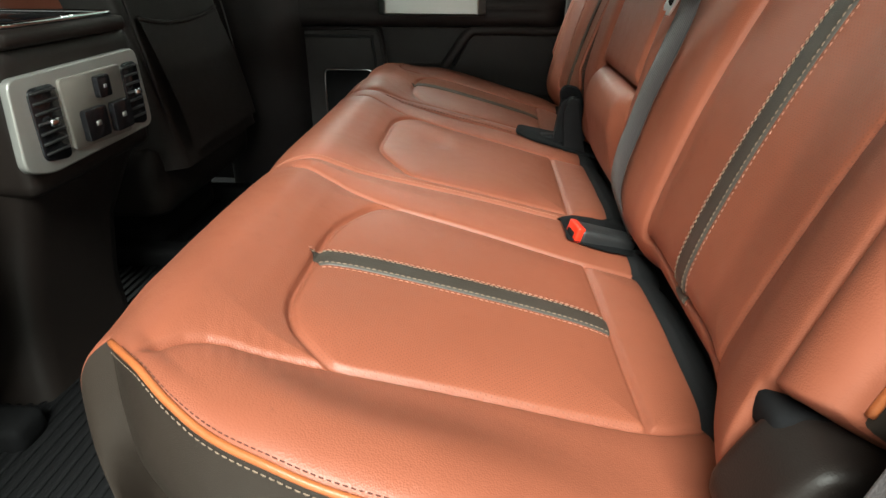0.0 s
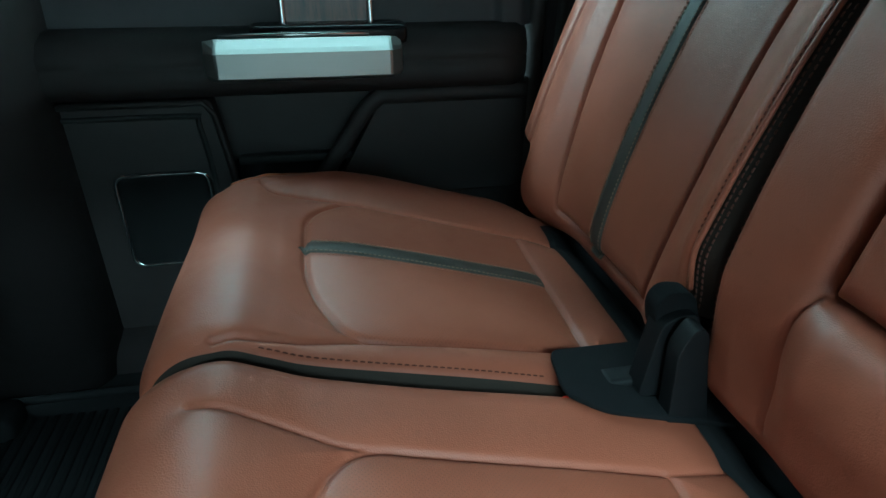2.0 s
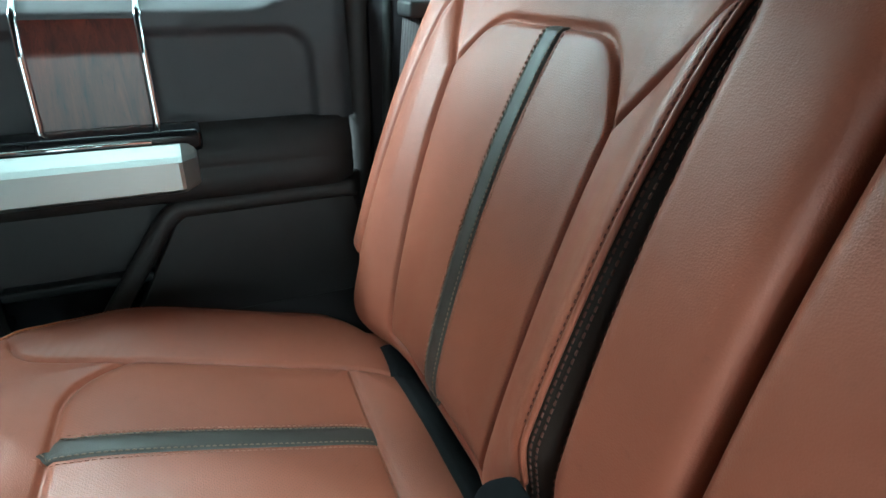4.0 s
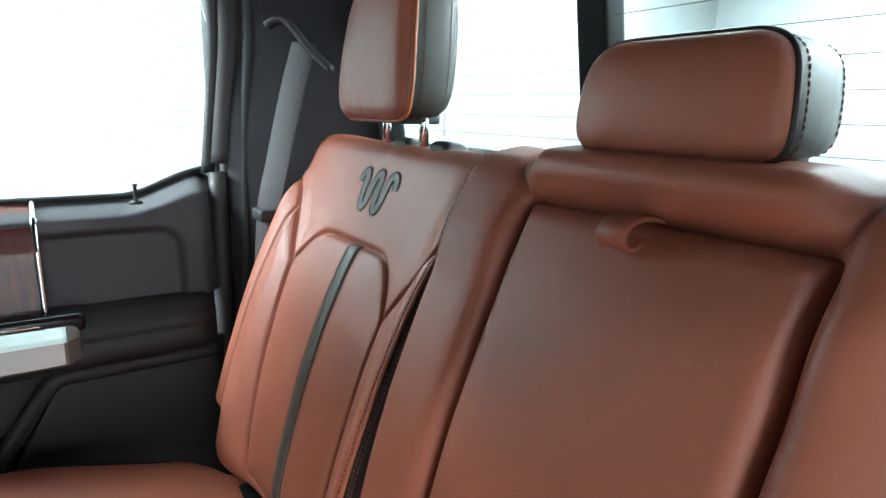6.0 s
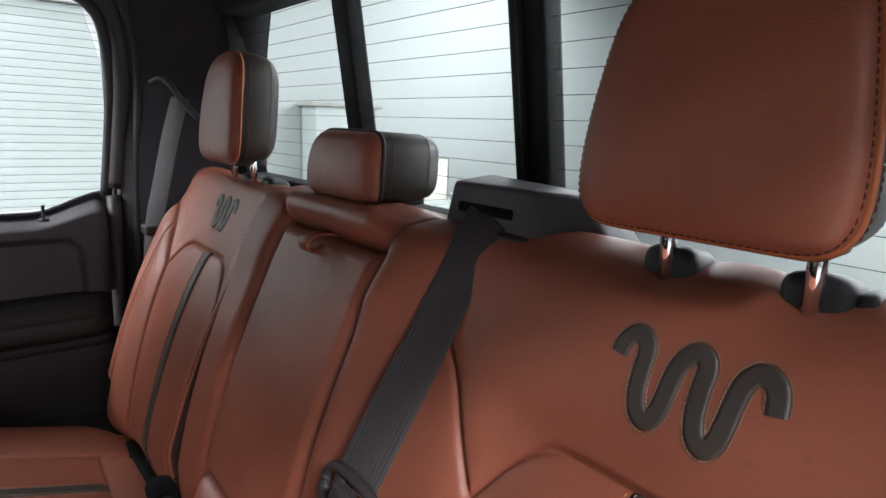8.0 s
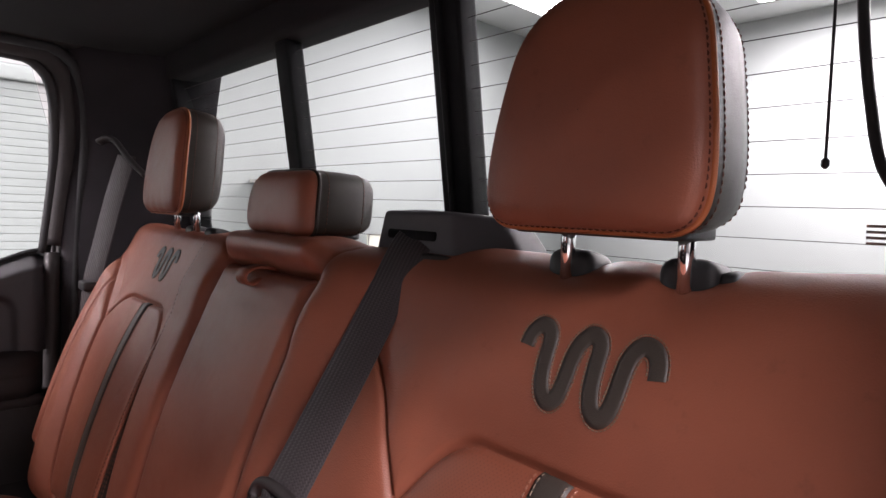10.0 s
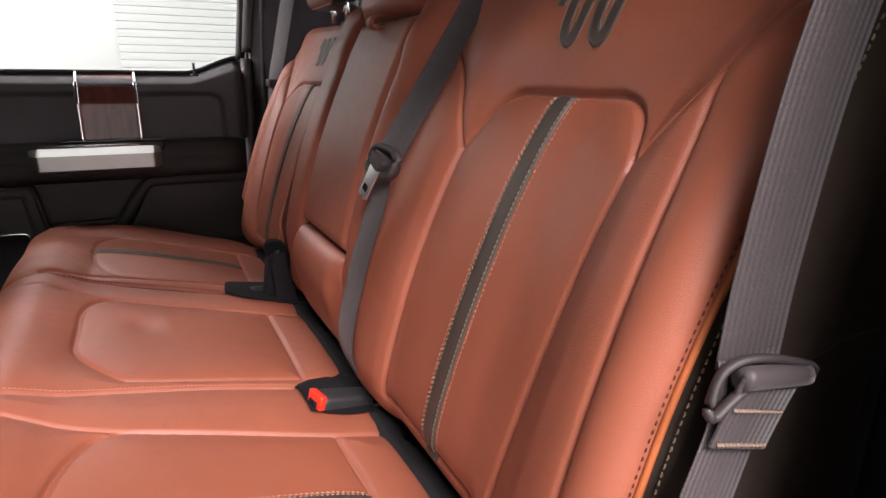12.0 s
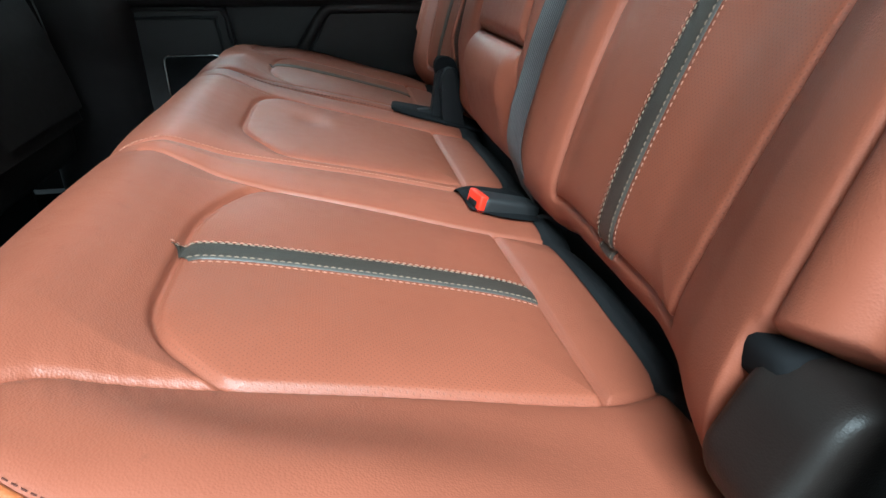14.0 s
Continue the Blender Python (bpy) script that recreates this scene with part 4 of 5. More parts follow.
part("panel_groove", tube(smooth_line([(-0.42, 1.5755, 0.489), (-0.165, 1.5755, 0.489), (-0.150, 1.5755, 0.478), (-0.141, 1.5755, 0.40), (-0.137, 1.5755, 0.25), (-0.137, 1.5755, 0.16)], 50), 0.0042, 8), M_RUBBER, door, "moulded inner edge")
# speaker
ring = np.array([(x, 1.5725, z) for x, z in round_poly([(-0.281, 0.256), (-0.149, 0.256), (-0.149, 0.405), (-0.281, 0.405)], 0.018, 8)])
part("speaker_ring", tube(ring, 0.0036, 8, True, up=(0, 1, 0)), M_CHROME, door, "chrome ring")
part("speaker_grille", prism(round_poly([(-0.280, 0.257), (-0.150, 0.257), (-0.150, 0.404), (-0.280, 0.404)], 0.018, 8), "y", 1.573, 1.580, 0.001, 1), M_LINING, door, "dark speaker grille")
# pull handle
hp = [(1.560, 0.596), (1.538, 0.598), (1.520, 0.588), (1.512, 0.583), (1.512, 0.551), (1.520, 0.545), (1.545, 0.543)]
H = []
for x, k in ((-0.122, 0.0), (-0.1195, 0.25), (-0.105, 0.94), (-0.101, 1.0), (0.125, 1.0), (0.129, 0.94), (0.1435, 0.25), (0.146, 0.0)):
    H.append([(x, 1.560 + (y - 1.560) * (0.35 + 0.65 * k), 0.566 + (z - 0.566) * (0.86 + 0.14 * k)) for y, z in hp])
handle = part("pull_handle", grid(np.array(H)), M_SATIN, door, "brushed silver pull handle", flat=True)
part("handle_mount", box((-0.06, 1.545, 0.585), (0.155, 1.60, 0.612), 0.008), M_GLOSS, door, "black handle mount")
part("handle_bar_trim", tube([(-0.10, 1.545, 0.601), (0.10, 1.545, 0.601)], 0.003, 8), M_CHROME, door, "thin chrome line")
# wood inlay with chrome strips
wp = smooth_line([(1.592, 0.607), (1.596, 0.650), (1.600, 0.690), (1.603, 0.701), (1.611, 0.726), (1.616, 0.736), (1.626, 0.744), (1.654, 0.763)], 40)
wx = np.linspace(-0.012, 0.103, 12)
part("wood_inlay", grid(np.stack([np.stack([0 * wp[:, 0] + x, wp[:, 0], wp[:, 1]], -1) for x in wx])), M_WOOD, door, "glossy dark walnut inlay")
for x in (-0.016, 0.107):
    part("chrome_strip", tube(np.stack([0 * wp[:, 0] + x, wp[:, 0] - 0.001, wp[:, 1]], -1), 0.0048, 8, up=(0, 1, 0)), M_CHROME, door, "chrome strip")
# lock pin
part("lock_pin", tube([(0.242, 1.612, 0.757), (0.242, 1.612, 0.764), (0.242, 1.612, 0.782), (0.242, 1.612, 0.787)], [0.0035, 0.003, 0.003, 0.0042], 10, up=(1, 0, 0)), M_BLACK, door, "black lock pin")
part("lock_collar", tube([(0.242, 1.612, 0.756), (0.242, 1.612, 0.761)], [0.010, 0.008], 16, up=(1, 0, 0)), M_BLACK, door, "black collar")
# window frame and glass
rear = smooth_line([(0.352, 1.640, 0.795), (0.366, 1.632, 0.93), (0.371, 1.620, 1.03), (0.362, 1.606, 1.13), (0.335, 1.598, 1.172), (0.28, 1.595, 1.186), (0.0, 1.595, 1.186), (-0.42, 1.595, 1.186)], 70)
part("window_frame", tube(rear + np.array([0.006, 0.0, 0.003]), 0.012, 8), M_BLACK, door, "black window frame")
part("door_frame", tube(rear + np.array([0.030, -0.004, 0.020]), 0.024, 10), M_TRIM, door, "dark door frame")
fr = smooth_line([(0.362, 1.625, 0.10), (0.368, 1.625, 0.5), (0.372, 1.628, 0.80)], 20)
part("door_edge", tube(fr, 0.016, 8), M_TRIM, door, "dark door edge")
gp = [(-0.42, 0.75), (0.36, 0.78), (0.376, 1.03), (0.34, 1.18), (-0.42, 1.19)]
pane = part("glass_pane", prism(gp, "y", 1.652, 1.656, 0.0), M_GLASS, door, "clear side window", flat=True)
pane.visible_shadow = False

door.matrix_basis = pose(-0.004, 1.652, 0.104)

# seal and pillars on the far side
seal = part("door_seal", tube(smooth_line([(0.40, 1.60, 0.30), (0.402, 1.60, 0.60), (0.410, 1.60, 0.85), (0.420, 1.585, 1.03), (0.408, 1.570, 1.15), (0.37, 1.555, 1.205), (0.25, 1.548, 1.213), (-0.42, 1.545, 1.213)], 70), 0.011, 8), M_RUBBER)
tagged(seal, "black rubber door seal", "seal", "", "structure")


def sheet(name, rows, mat, label, cat, thick=0.012, flip=False):
    P = np.array(rows, float)
    v, f = grid(P, None, flip)
    bm = bmesh.new()
    vv = [bm.verts.new(p) for p in v]
    for q in f:
        bm.faces.new([vv[i] for i in q])
    bmesh.ops.recalc_face_normals(bm, faces=bm.faces)
    bmesh.ops.solidify(bm, geom=list(bm.faces), thickness=thick)
    return tagged(part(name, bm, mat), label, cat, "", "structure")


def pillar_rows(my):
    rows = []
    for z in np.linspace(0.10, 1.23, 24):
        k = max(0.0, (z - 0.95) / 0.28)
        b = 0.02 * k * k
        rows.append([(0.385, my(1.615 - 2 * b), z), (0.415, my(1.600 - 3 * b), z), (0.450, my(1.575 - 3 * b), z), (0.500, my(1.550 - 3 * b), z), (0.545, my(1.520 - 3 * b), z), (0.580, my(1.494 - 3 * b), z), (0.600, my(1.482 - 3 * b), z), (0.640, my(1.478 - 3 * b), z)])
    return rows


sheet("pillar_trim_far", pillar_rows(lambda y: y), M_PILLAR, "dark cloth-covered rear pillar trim", "pillar trim")
sheet("pillar_trim_near", pillar_rows(lambda y: 2 * MIDLINE - y), M_PILLAR, "dark rear pillar trim beside the open door", "pillar trim", 0.012, True)

# middle pillar and sill on the far side
bp = part("pillar_middle_far", prism(round_poly([(-0.56, 1.66), (-0.56, 1.50), (-0.50, 1.478), (-0.40, 1.478), (-0.355, 1.50), (-0.33, 1.56), (-0.33, 1.66)], 0.03, 6), "z", 0.05, 1.25, 0.0), M_TRIM)
tagged(bp, "dark middle pillar trim", "pillar trim", "", "structure")
sl = part("sill_far", prism(round_poly([(1.66, 0.05), (1.66, 0.155), (1.585, 0.155), (1.535, 0.12), (1.515, 0.05)], 0.02, 5), "x", -0.42, 0.40, 0.0), M_TRIM)
tagged(sl, "dark plastic door sill", "sill", "", "structure")
slab("body_side_front_far", (-1.6, 1.60, 0.0), (-0.40, 1.66, 0.80), M_TRIM, "unseen dark front door, blocks light trim", "door")
slab("door_jamb_far", (0.373, 1.662, 0.0), (0.45, 1.70, 1.25), M_TRIM, "dark door jamb", "wall")
slab("door_jamb_low_far", (0.29, 1.664, 0.0), (0.372, 1.70, 0.74), M_TRIM, "dark door jamb", "wall")
# Unseen closed front door, added to keep light out of the front.
slab("body_side_front_near", (-1.6, -0.03, 0.0), (-0.62, 0.03, 0.80), M_TRIM, "unseen dark front door, blocks light", "door")
slab("body_side_rear_far", (0.38, 1.625, 0.0), (0.66, 1.66, 1.25), M_TRIM, "dark cab corner", "wall")
slab("sill_near", (-1.4, -0.02, -0.02), (0.60, 0.045, 0.10), M_TRIM, "dark plastic door sill", "sill", 0.01)
bn = part("pillar_middle_near", prism(round_poly([(-0.62, -0.03), (-0.62, 0.10), (-0.56, 0.14), (-0.48, 0.14), (-0.44, 0.10), (-0.42, -0.03)], 0.02, 6), "z", 0.0, 1.25, 0.0), M_TRIM)
tagged(bn, "dark middle pillar trim beside the open door", "pillar trim", "", "structure")
slab("body_side_rear_near", (0.40, -0.03, -0.05), (0.66, 0.0, 1.25), M_TRIM, "dark cab corner", "wall")
slab("roof_rail_near", (-1.6, -0.02, 1.215), (0.66, 0.098, 1.283), M_TRIM, "dark roof rail above the open door", "rail", 0.02)
slab("roof_rail_far", (-1.6, 1.532, 1.215), (0.66, 1.66, 1.283), M_TRIM, "dark roof rail", "rail", 0.02)

# rear window: frame, two posts, panes, heating wires
win = thing("window_1", (0.60, MIDLINE, 0.84), "rear cab window with two dark posts and heating wires", "window", "", "structure")
part("lower_frame", box((0.570, 0.12, 0.838), (0.620, 1.50, 0.862), 0.006), M_POST, win, "black lower frame")
part("upper_frame", box((0.570, 0.14, 1.170), (0.64, 1.486, 1.24), 0.010), M_HEADLINER, win, "dark upper surround")
part("side_frame", box((0.575, 1.450, 0.85), (0.615, 1.51, 1.18), 0.006), M_POST, win)
part("side_frame", box((0.575, 0.13, 0.85), (0.615, 0.162, 1.18), 0.008), M_POST, win)
part("post", box((0.582, 0.989, 0.855), (0.612, 1.028, 1.17), 0.005), M_POST, win, "dark sliding-window post")
part("post", box((0.582, 0.624, 0.855), (0.612, 0.672, 1.17), 0.005), M_POST, win, "dark sliding-window post")
part("post_trim", box((0.576, 0.648, 0.855), (0.590, 0.656, 1.17), 0.003), M_POST, win)
for a, b in ((0.158, 0.628), (0.668, 0.993), (1.024, 1.480)):
    g = part("glass_pane", box((0.598, a, 0.858), (0.602, b, 1.175), 0.0), M_GLASS, win, "clear rear glass", flat=True)
    g.visible_shadow = False
for i in range(12):
    z = 0.884 + i * 0.0245
    for a, b in ((0.162, 0.624), (0.672, 0.989), (1.028, 1.448)):
        part("heating_wire", box((0.5962, a, z - 0.00028), (0.5968, b, z + 0.00028), 0.0), M_TRIM, win, "", "", True)
for i in range(4):
    part("glass_mark", box((0.5950, 0.206, 0.9188 - 0.0042 * i), (0.5955, 0.2262 - 0.004 * (i % 2), 0.9206 - 0.0042 * i), 0.0), M_GREY, win, "small grey printed bar", "", True)
for i in range(4):
    part("glass_mark", box((0.5950, 0.2455, 0.9202 - 0.0040 * i), (0.5955, 0.2590, 0.9222 - 0.0040 * i), 0.0), M_GREY, win, "small grey printed bar", "", True)
for piece in win.children:
    for vtx in piece.data.vertices:
        vtx.co.x += 0.008 - 0.16 * (vtx.co.z - 0.95)
slab("rear_shelf", (0.563, 0.17, 0.80), (0.602, 1.456, 0.842), M_BLACK, "black ledge behind the seat backs", "ledge", 0.004)

# floor mat with ribs
mat_ob = thing("floor_mat", (-0.45, 0.8, 0.083), "black ribbed rubber floor mat", "floor mat")
part("mat_sheet", box((-0.80, 0.16, 0.0835), (-0.02, 1.47, 0.091), 0.003), M_MAT, mat_ob)
for i in range(45):
    x = -0.76 + i * 0.0162
    part("rib", box((x, 0.20, 0.0905), (x + 0.0085, 1.43, 0.0942), 0.0015, 1), M_MAT, mat_ob)
part("mat_rim", tube(closed([(x, y, 0.092) for x, y in round_poly([(-0.80, 0.16), (-0.02, 0.16), (-0.02, 1.47), (-0.80, 1.47)], 0.05)]), 0.008, 8), M_MAT, mat_ob)


# ---- front seats and console, seen from behind ----
def front_seat(yc, label):
    t = thing("front_seat", (-0.55, yc, 0.085), label, "seat", "front seats")
    v, u = np.linspace(0, 1, 50), np.linspace(-1, 1, 50)
    Vv, U = np.meshgrid(v, u, indexing="ij")
    half = 0.225 + 0.02 * np.sin(Vv * math.pi)
    edge = 1 - np.abs(U)
    X = -0.435 - 0.172 * Vv - 0.07 * (1 - np.clip(edge / 0.2, 0, 1)) ** 2 + 0.004 * np.sin(Vv * 9)
    Y = yc + U * half
    Z = 0.30 + Vv * 0.74
    part("seat_shell", grid(np.stack([X, Y, Z], -1)), M_CONSOLE, t, "dark brown leather seat back")
    part("seat_bolster", box((-0.74, yc - 0.215, 0.30), (-0.54, yc + 0.215, 1.03), 0.06, 4), M_LEATHER, t, "tan leather front face")
    for s in (-1, 1):
        part("side_piping", tube(smooth_line([(-0.445, yc + s * 0.19, 0.31), (-0.49, yc + s * 0.2, 0.6), (-0.575, yc + s * 0.19, 0.97)], 30), 0.0035, 6), M_CONSOLE, t)
    pk = []
    for z in np.linspace(0.33, 0.575, 16):
        k = (z - 0.33) / 0.245
        pk.append([(-0.428 - 0.155 * ((z - 0.30) / 0.62) + 0.016 * math.sin(math.pi * min(1, 0.25 + k * 0.6)), yc + w, z - 0.018 * (1 - (w / 0.17) ** 2) * k) for w in np.linspace(-0.17, 0.17, 24)])
    P = np.array(pk)
    pocket = part("map_pocket", grid(P), M_CONSOLE, t, "elasticated map pocket")
    part("pocket_hem", tube(P[-1], 0.0045, 8), M_CONSOLE, pocket, "piped hem")
    part("seat_base", box((-0.98, yc - 0.24, 0.20), (-0.47, yc + 0.24, 0.36), 0.05, 3), M_CONSOLE, t)
    for s in (-1, 1):
        part("seat_track", box((-0.95, yc + s * 0.19 - 0.03, 0.083), (-0.44, yc + s * 0.19 + 0.03, 0.128), 0.018, 4), M_MAT, t, "black floor rail cover")
    part("seat_pedestal", box((-0.95, yc - 0.17, 0.083), (-0.56, yc + 0.17, 0.21), 0.03, 3), M_FELT, t, "dark seat pedestal")
    return t


front_seat(1.225, "dark brown front passenger seat with map pocket")
front_seat(0.32, "dark brown front driver seat with map pocket")

con = thing("centre_console", (-0.6, 0.72, 0.085), "dark centre console with rear vents and switches", "console")
cx = -0.385
part("console_body", box((-1.2, 0.575, 0.40), (cx - 0.012, 0.865, 0.585), 0.02, 3), M_CONSOLE, con, "dark brown console box")
rows = []
for z, x, y0, y1 in ((0.430, cx - 0.014, 0.578, 0.862), (0.40, cx - 0.030, 0.580, 0.858), (0.36, cx - 0.048, 0.582, 0.846), (0.30, cx - 0.060, 0.574, 0.806), (0.20, cx - 0.066, 0.556, 0.788), (0.12, cx - 0.060, 0.540, 0.782), (0.083, cx - 0.050, 0.530, 0.780)):
    rows.append([(-1.15, y0, z), (x - 0.05, y0, z), (x - 0.02, y0 + 0.004, z), (x - 0.004, y0 + 0.016, z), (x, y0 + 0.04, z), (x, (y0 + y1) / 2, z), (x, y1 - 0.04, z), (x - 0.004, y1 - 0.016, z), (x - 0.02, y1 - 0.004, z), (x - 0.05, y1, z), (-1.15, y1, z)])
part("console_foot", grid(np.array(rows)), M_CONSOLE, con, "dark tapering console foot")
part("console_lid", box((-1.1, 0.585, 0.582), (cx - 0.006, 0.85, 0.604), 0.010, 3), M_CONSOLE, con, "padded rear edge")
rim = round_poly([(-0.70, 0.600), (-0.70, 0.836), (cx - 0.016, 0.836), (cx - 0.016, 0.600)], 0.02, 6)
part("cup_tray", prism(rim, "z", 0.602, 0.607, 0.001, 1), M_GLOSS, con, "gloss black tray")
part("cup_rim", tube([(x, y, 0.608) for x, y in rim] + [(rim[0][0], rim[0][1], 0.608)], 0.004, 8), M_CHROME, con, "chrome rim")
for y in (0.665, 0.77):
    part("cup_well", tube([(cx - 0.09, y, 0.606), (cx - 0.09, y, 0.6085)], [0.036, 0.034], 28, up=(1, 0, 0)), M_FELT, con, "dark cup well")
outer = round_poly([(0.556, 0.443), (0.566, 0.553), (0.846, 0.556), (0.856, 0.444), (0.846, 0.433), (0.60, 0.430)], 0.016, 5)
part("vent_bezel", prism([(y, z) for y, z in outer], "x", cx - 0.012, cx, 0.006, 3), M_BEZEL, con, "satin silver bezel")
part("vent_fascia", prism(round_poly([(0.648, 0.447), (0.648, 0.540), (0.787, 0.540), (0.787, 0.440)], 0.006), "x", cx - 0.002, cx + 0.004, 0.002, 1), M_TAUPE, con, "taupe fascia")
for y0, y1 in ((0.590, 0.642), (0.794, 0.838)):
    part("vent_well", prism(round_poly([(y0, 0.448), (y0, 0.538), (y1, 0.538), (y1, 0.440)], 0.012), "x", cx - 0.004, cx + 0.0025, 0.0015, 1), M_GLOSS, con, "dark vent opening")
    for i in range(7):
        z = 0.455 + i * 0.0125
        part("vent_slat", box((cx + 0.001, y0 + 0.003, z), (cx + 0.005, y1 - 0.003, z + 0.0035), 0.001, 1), M_BLACK, con)
    part("vent_tab", box((cx + 0.004, (y0 + y1) / 2 - 0.008, 0.489), (cx + 0.012, (y0 + y1) / 2 + 0.008, 0.499), 0.002, 1), M_CHROME, con, "chrome vent tab")
for y0, z0, w, h in ((0.715, 0.503, 0.030, 0.030), (0.672, 0.452, 0.050, 0.042), (0.738, 0.450, 0.046, 0.042)):
    part("socket_cover", prism(round_poly([(y0, z0), (y0, z0 + h), (y0 + w, z0 + h), (y0 + w, z0)], 0.005), "x", cx + 0.003, cx + 0.012, 0.002, 2), M_GLOSS, con, "black socket cover")
    part("socket_mark", box((cx + 0.012, y0 + w * 0.4, z0 + h * 0.42), (cx + 0.0125, y0 + w * 0.62, z0 + h * 0.58), 0.0), M_GREY, con, "small pale mark")
con.matrix_basis = pose(-0.623, 0.757, 0.076)
slab("front_wall", (-1.75, -0.02, -0.05), (-1.60, 1.66, 0.75), M_TRIM, "dark dashboard closing the cab", "dashboard", 0.02)


# ---- belts, buckles, covers ----
mb = thing("seat_belt", (0.5, 0.62, 0.40), "grey-brown woven belt hanging over the seat back", "seat belt", "seat belts")
w1 = (0.20, -0.95, -0.20)
part("webbing", ribbon([(0.548, 0.617, 0.901), (0.520, 0.617, 0.898), (0.500, 0.616, 0.885), (0.463, 0.612, 0.83), (0.420, 0.609, 0.765), (0.356, 0.607, 0.668)], [w1] * 6, 0.047), M_BELT, mb, "woven webbing")
part("lower_webbing", ribbon([(0.352, 0.603, 0.672), (0.347, 0.612, 0.625), (0.336, 0.621, 0.58), (0.324, 0.625, 0.54), (0.314, 0.626, 0.50), (0.304, 0.625, 0.46), (0.303, 0.624, 0.42), (0.322, 0.624, 0.372)], [(0.06, -0.97, -0.18)] * 8, 0.046), M_BELT, mb, "woven webbing")
sl_ = tube(smooth_line([(0.349, 0.640, 0.664), (0.354, 0.630, 0.678), (0.356, 0.582, 0.676), (0.352, 0.570, 0.663), (0.346, 0.580, 0.650), (0.343, 0.630, 0.652)], 40, True), 0.0062, 10, True, 0.8)
part("slider", sl_, M_TRIM, mb, "dark plastic belt guide")
def tongue_shape(poly, thick, bevel):
    """A plate in the plane of the hanging webbing: poly as (across, down)."""
    bm = prism(poly, "z", -thick / 2, thick / 2, bevel, 2)
    across, down = Vector((0.06, -0.97, -0.18)).normalized(), Vector((-0.30, 0.36, -0.88)).normalized()
    across = (across - down * across.dot(down)).normalized()
    n = across.cross(down)
    m = Matrix((across, down, n)).transposed().to_4x4()
    m.translation = Vector((0.340, 0.601, 0.660))
    bm.transform(m)
    return bm


part("tongue", tongue_shape(round_poly([(-0.012, -0.002), (0.012, -0.002), (0.011, 0.041), (0.004, 0.044), (0.0, 0.039), (-0.004, 0.044), (-0.011, 0.041)], 0.002), 0.0026, 0.0006), M_STEEL, mb, "steel tongue")
part("tongue_hole", tongue_shape(round_poly([(-0.006, 0.026), (0.006, 0.026), (0.006, 0.034), (-0.006, 0.034)], 0.002), 0.0034, 0.0), M_FELT, mb, "dark latch hole")
part("tongue_base", tongue_shape(round_poly([(-0.016, -0.012), (0.016, -0.012), (0.013, 0.002), (-0.013, 0.002)], 0.004), 0.009, 0.003), M_TRIM, mb, "dark plastic tongue base")

fb = thing("seat_belt", (0.45, 1.5, 0.60), "grey woven belt hanging from the pillar", "seat belt", "seat belts")
part("webbing", ribbon([(0.470, 1.476, 1.008), (0.452, 1.490, 0.93), (0.432, 1.503, 0.83), (0.416, 1.512, 0.745), (0.405, 1.515, 0.60)], [(0.52, -0.84, -0.10)] * 5, 0.046), M_BELT, fb, "woven webbing")
part("belt_stop", box((0.396, 1.488, 0.736), (0.438, 1.536, 0.754), 0.004), M_BLACK, fb, "black belt stop")
part("belt_guide", tube(smooth_line([(0.432, 1.530, 1.034), (0.444, 1.512, 1.042), (0.456, 1.496, 1.034), (0.472, 1.462, 0.998), (0.490, 1.425, 0.968)], 30), 0.0085, 8, squash=0.7), M_TRIM, fb, "grey plastic guide")

nb = thing("seat_belt", (0.37, 0.12, 0.40), "grey-brown woven belt with its guide beside the seat back", "seat belt", "seat belts")
part("webbing", ribbon([(0.445, 0.115, 1.00), (0.419, 0.129, 0.86), (0.396, 0.135, 0.761), (0.382, 0.137, 0.666), (0.377, 0.137, 0.612)], [(0.95, -0.08, 0.0)] * 5, 0.046), M_BELT, nb, "woven webbing")
part("lower_webbing", ribbon([(0.374, 0.136, 0.612), (0.371, 0.135, 0.576), (0.339, 0.126, 0.525), (0.310, 0.122, 0.422), (0.285, 0.117, 0.32), (0.265, 0.113, 0.24)], [(0.93, -0.04, -0.28)] * 6, 0.043), M_BELT, nb, "woven webbing")
part("slider", tube(smooth_line([(0.342, 0.128, 0.592), (0.345, 0.131, 0.606), (0.354, 0.131, 0.617), (0.372, 0.127, 0.620), (0.404, 0.122, 0.612), (0.409, 0.121, 0.606), (0.400, 0.122, 0.602), (0.366, 0.127, 0.604)], 60, True), 0.0036, 10, True, 0.7), M_TRIM, nb, "dark plastic belt guide")
part("belt_roll", tube(smooth_line([(0.359, 0.127, 0.611), (0.403, 0.1215, 0.607)], 10), 0.0066, 12), M_BELT, nb, "webbing folded over the guide")
part("sewn_end", ribbon([(0.3795, 0.1235, 0.609), (0.3755, 0.1265, 0.592), (0.3665, 0.1285, 0.568)], [(0.93, -0.06, -0.25)] * 3, 0.0435, 0.0030), M_BELT, nb, "sewn webbing end")
hems = [np.array([(0.3545 - 0.0065 * k, 0.1252 + 0.0018 * k, 0.5950 - 0.0195 * k), (0.3945 - 0.0065 * k, 0.1228 + 0.0018 * k, 0.5848 - 0.0195 * k)]) for k in (0, 1)]
for hem in hems:
    part("hem_stitching", stitch_line(hem, np.array([(0, -1, 0)] * 2), 0.003, 0.0022, 0.0008), M_THREAD, nb, "pale hem stitches", "stuff")

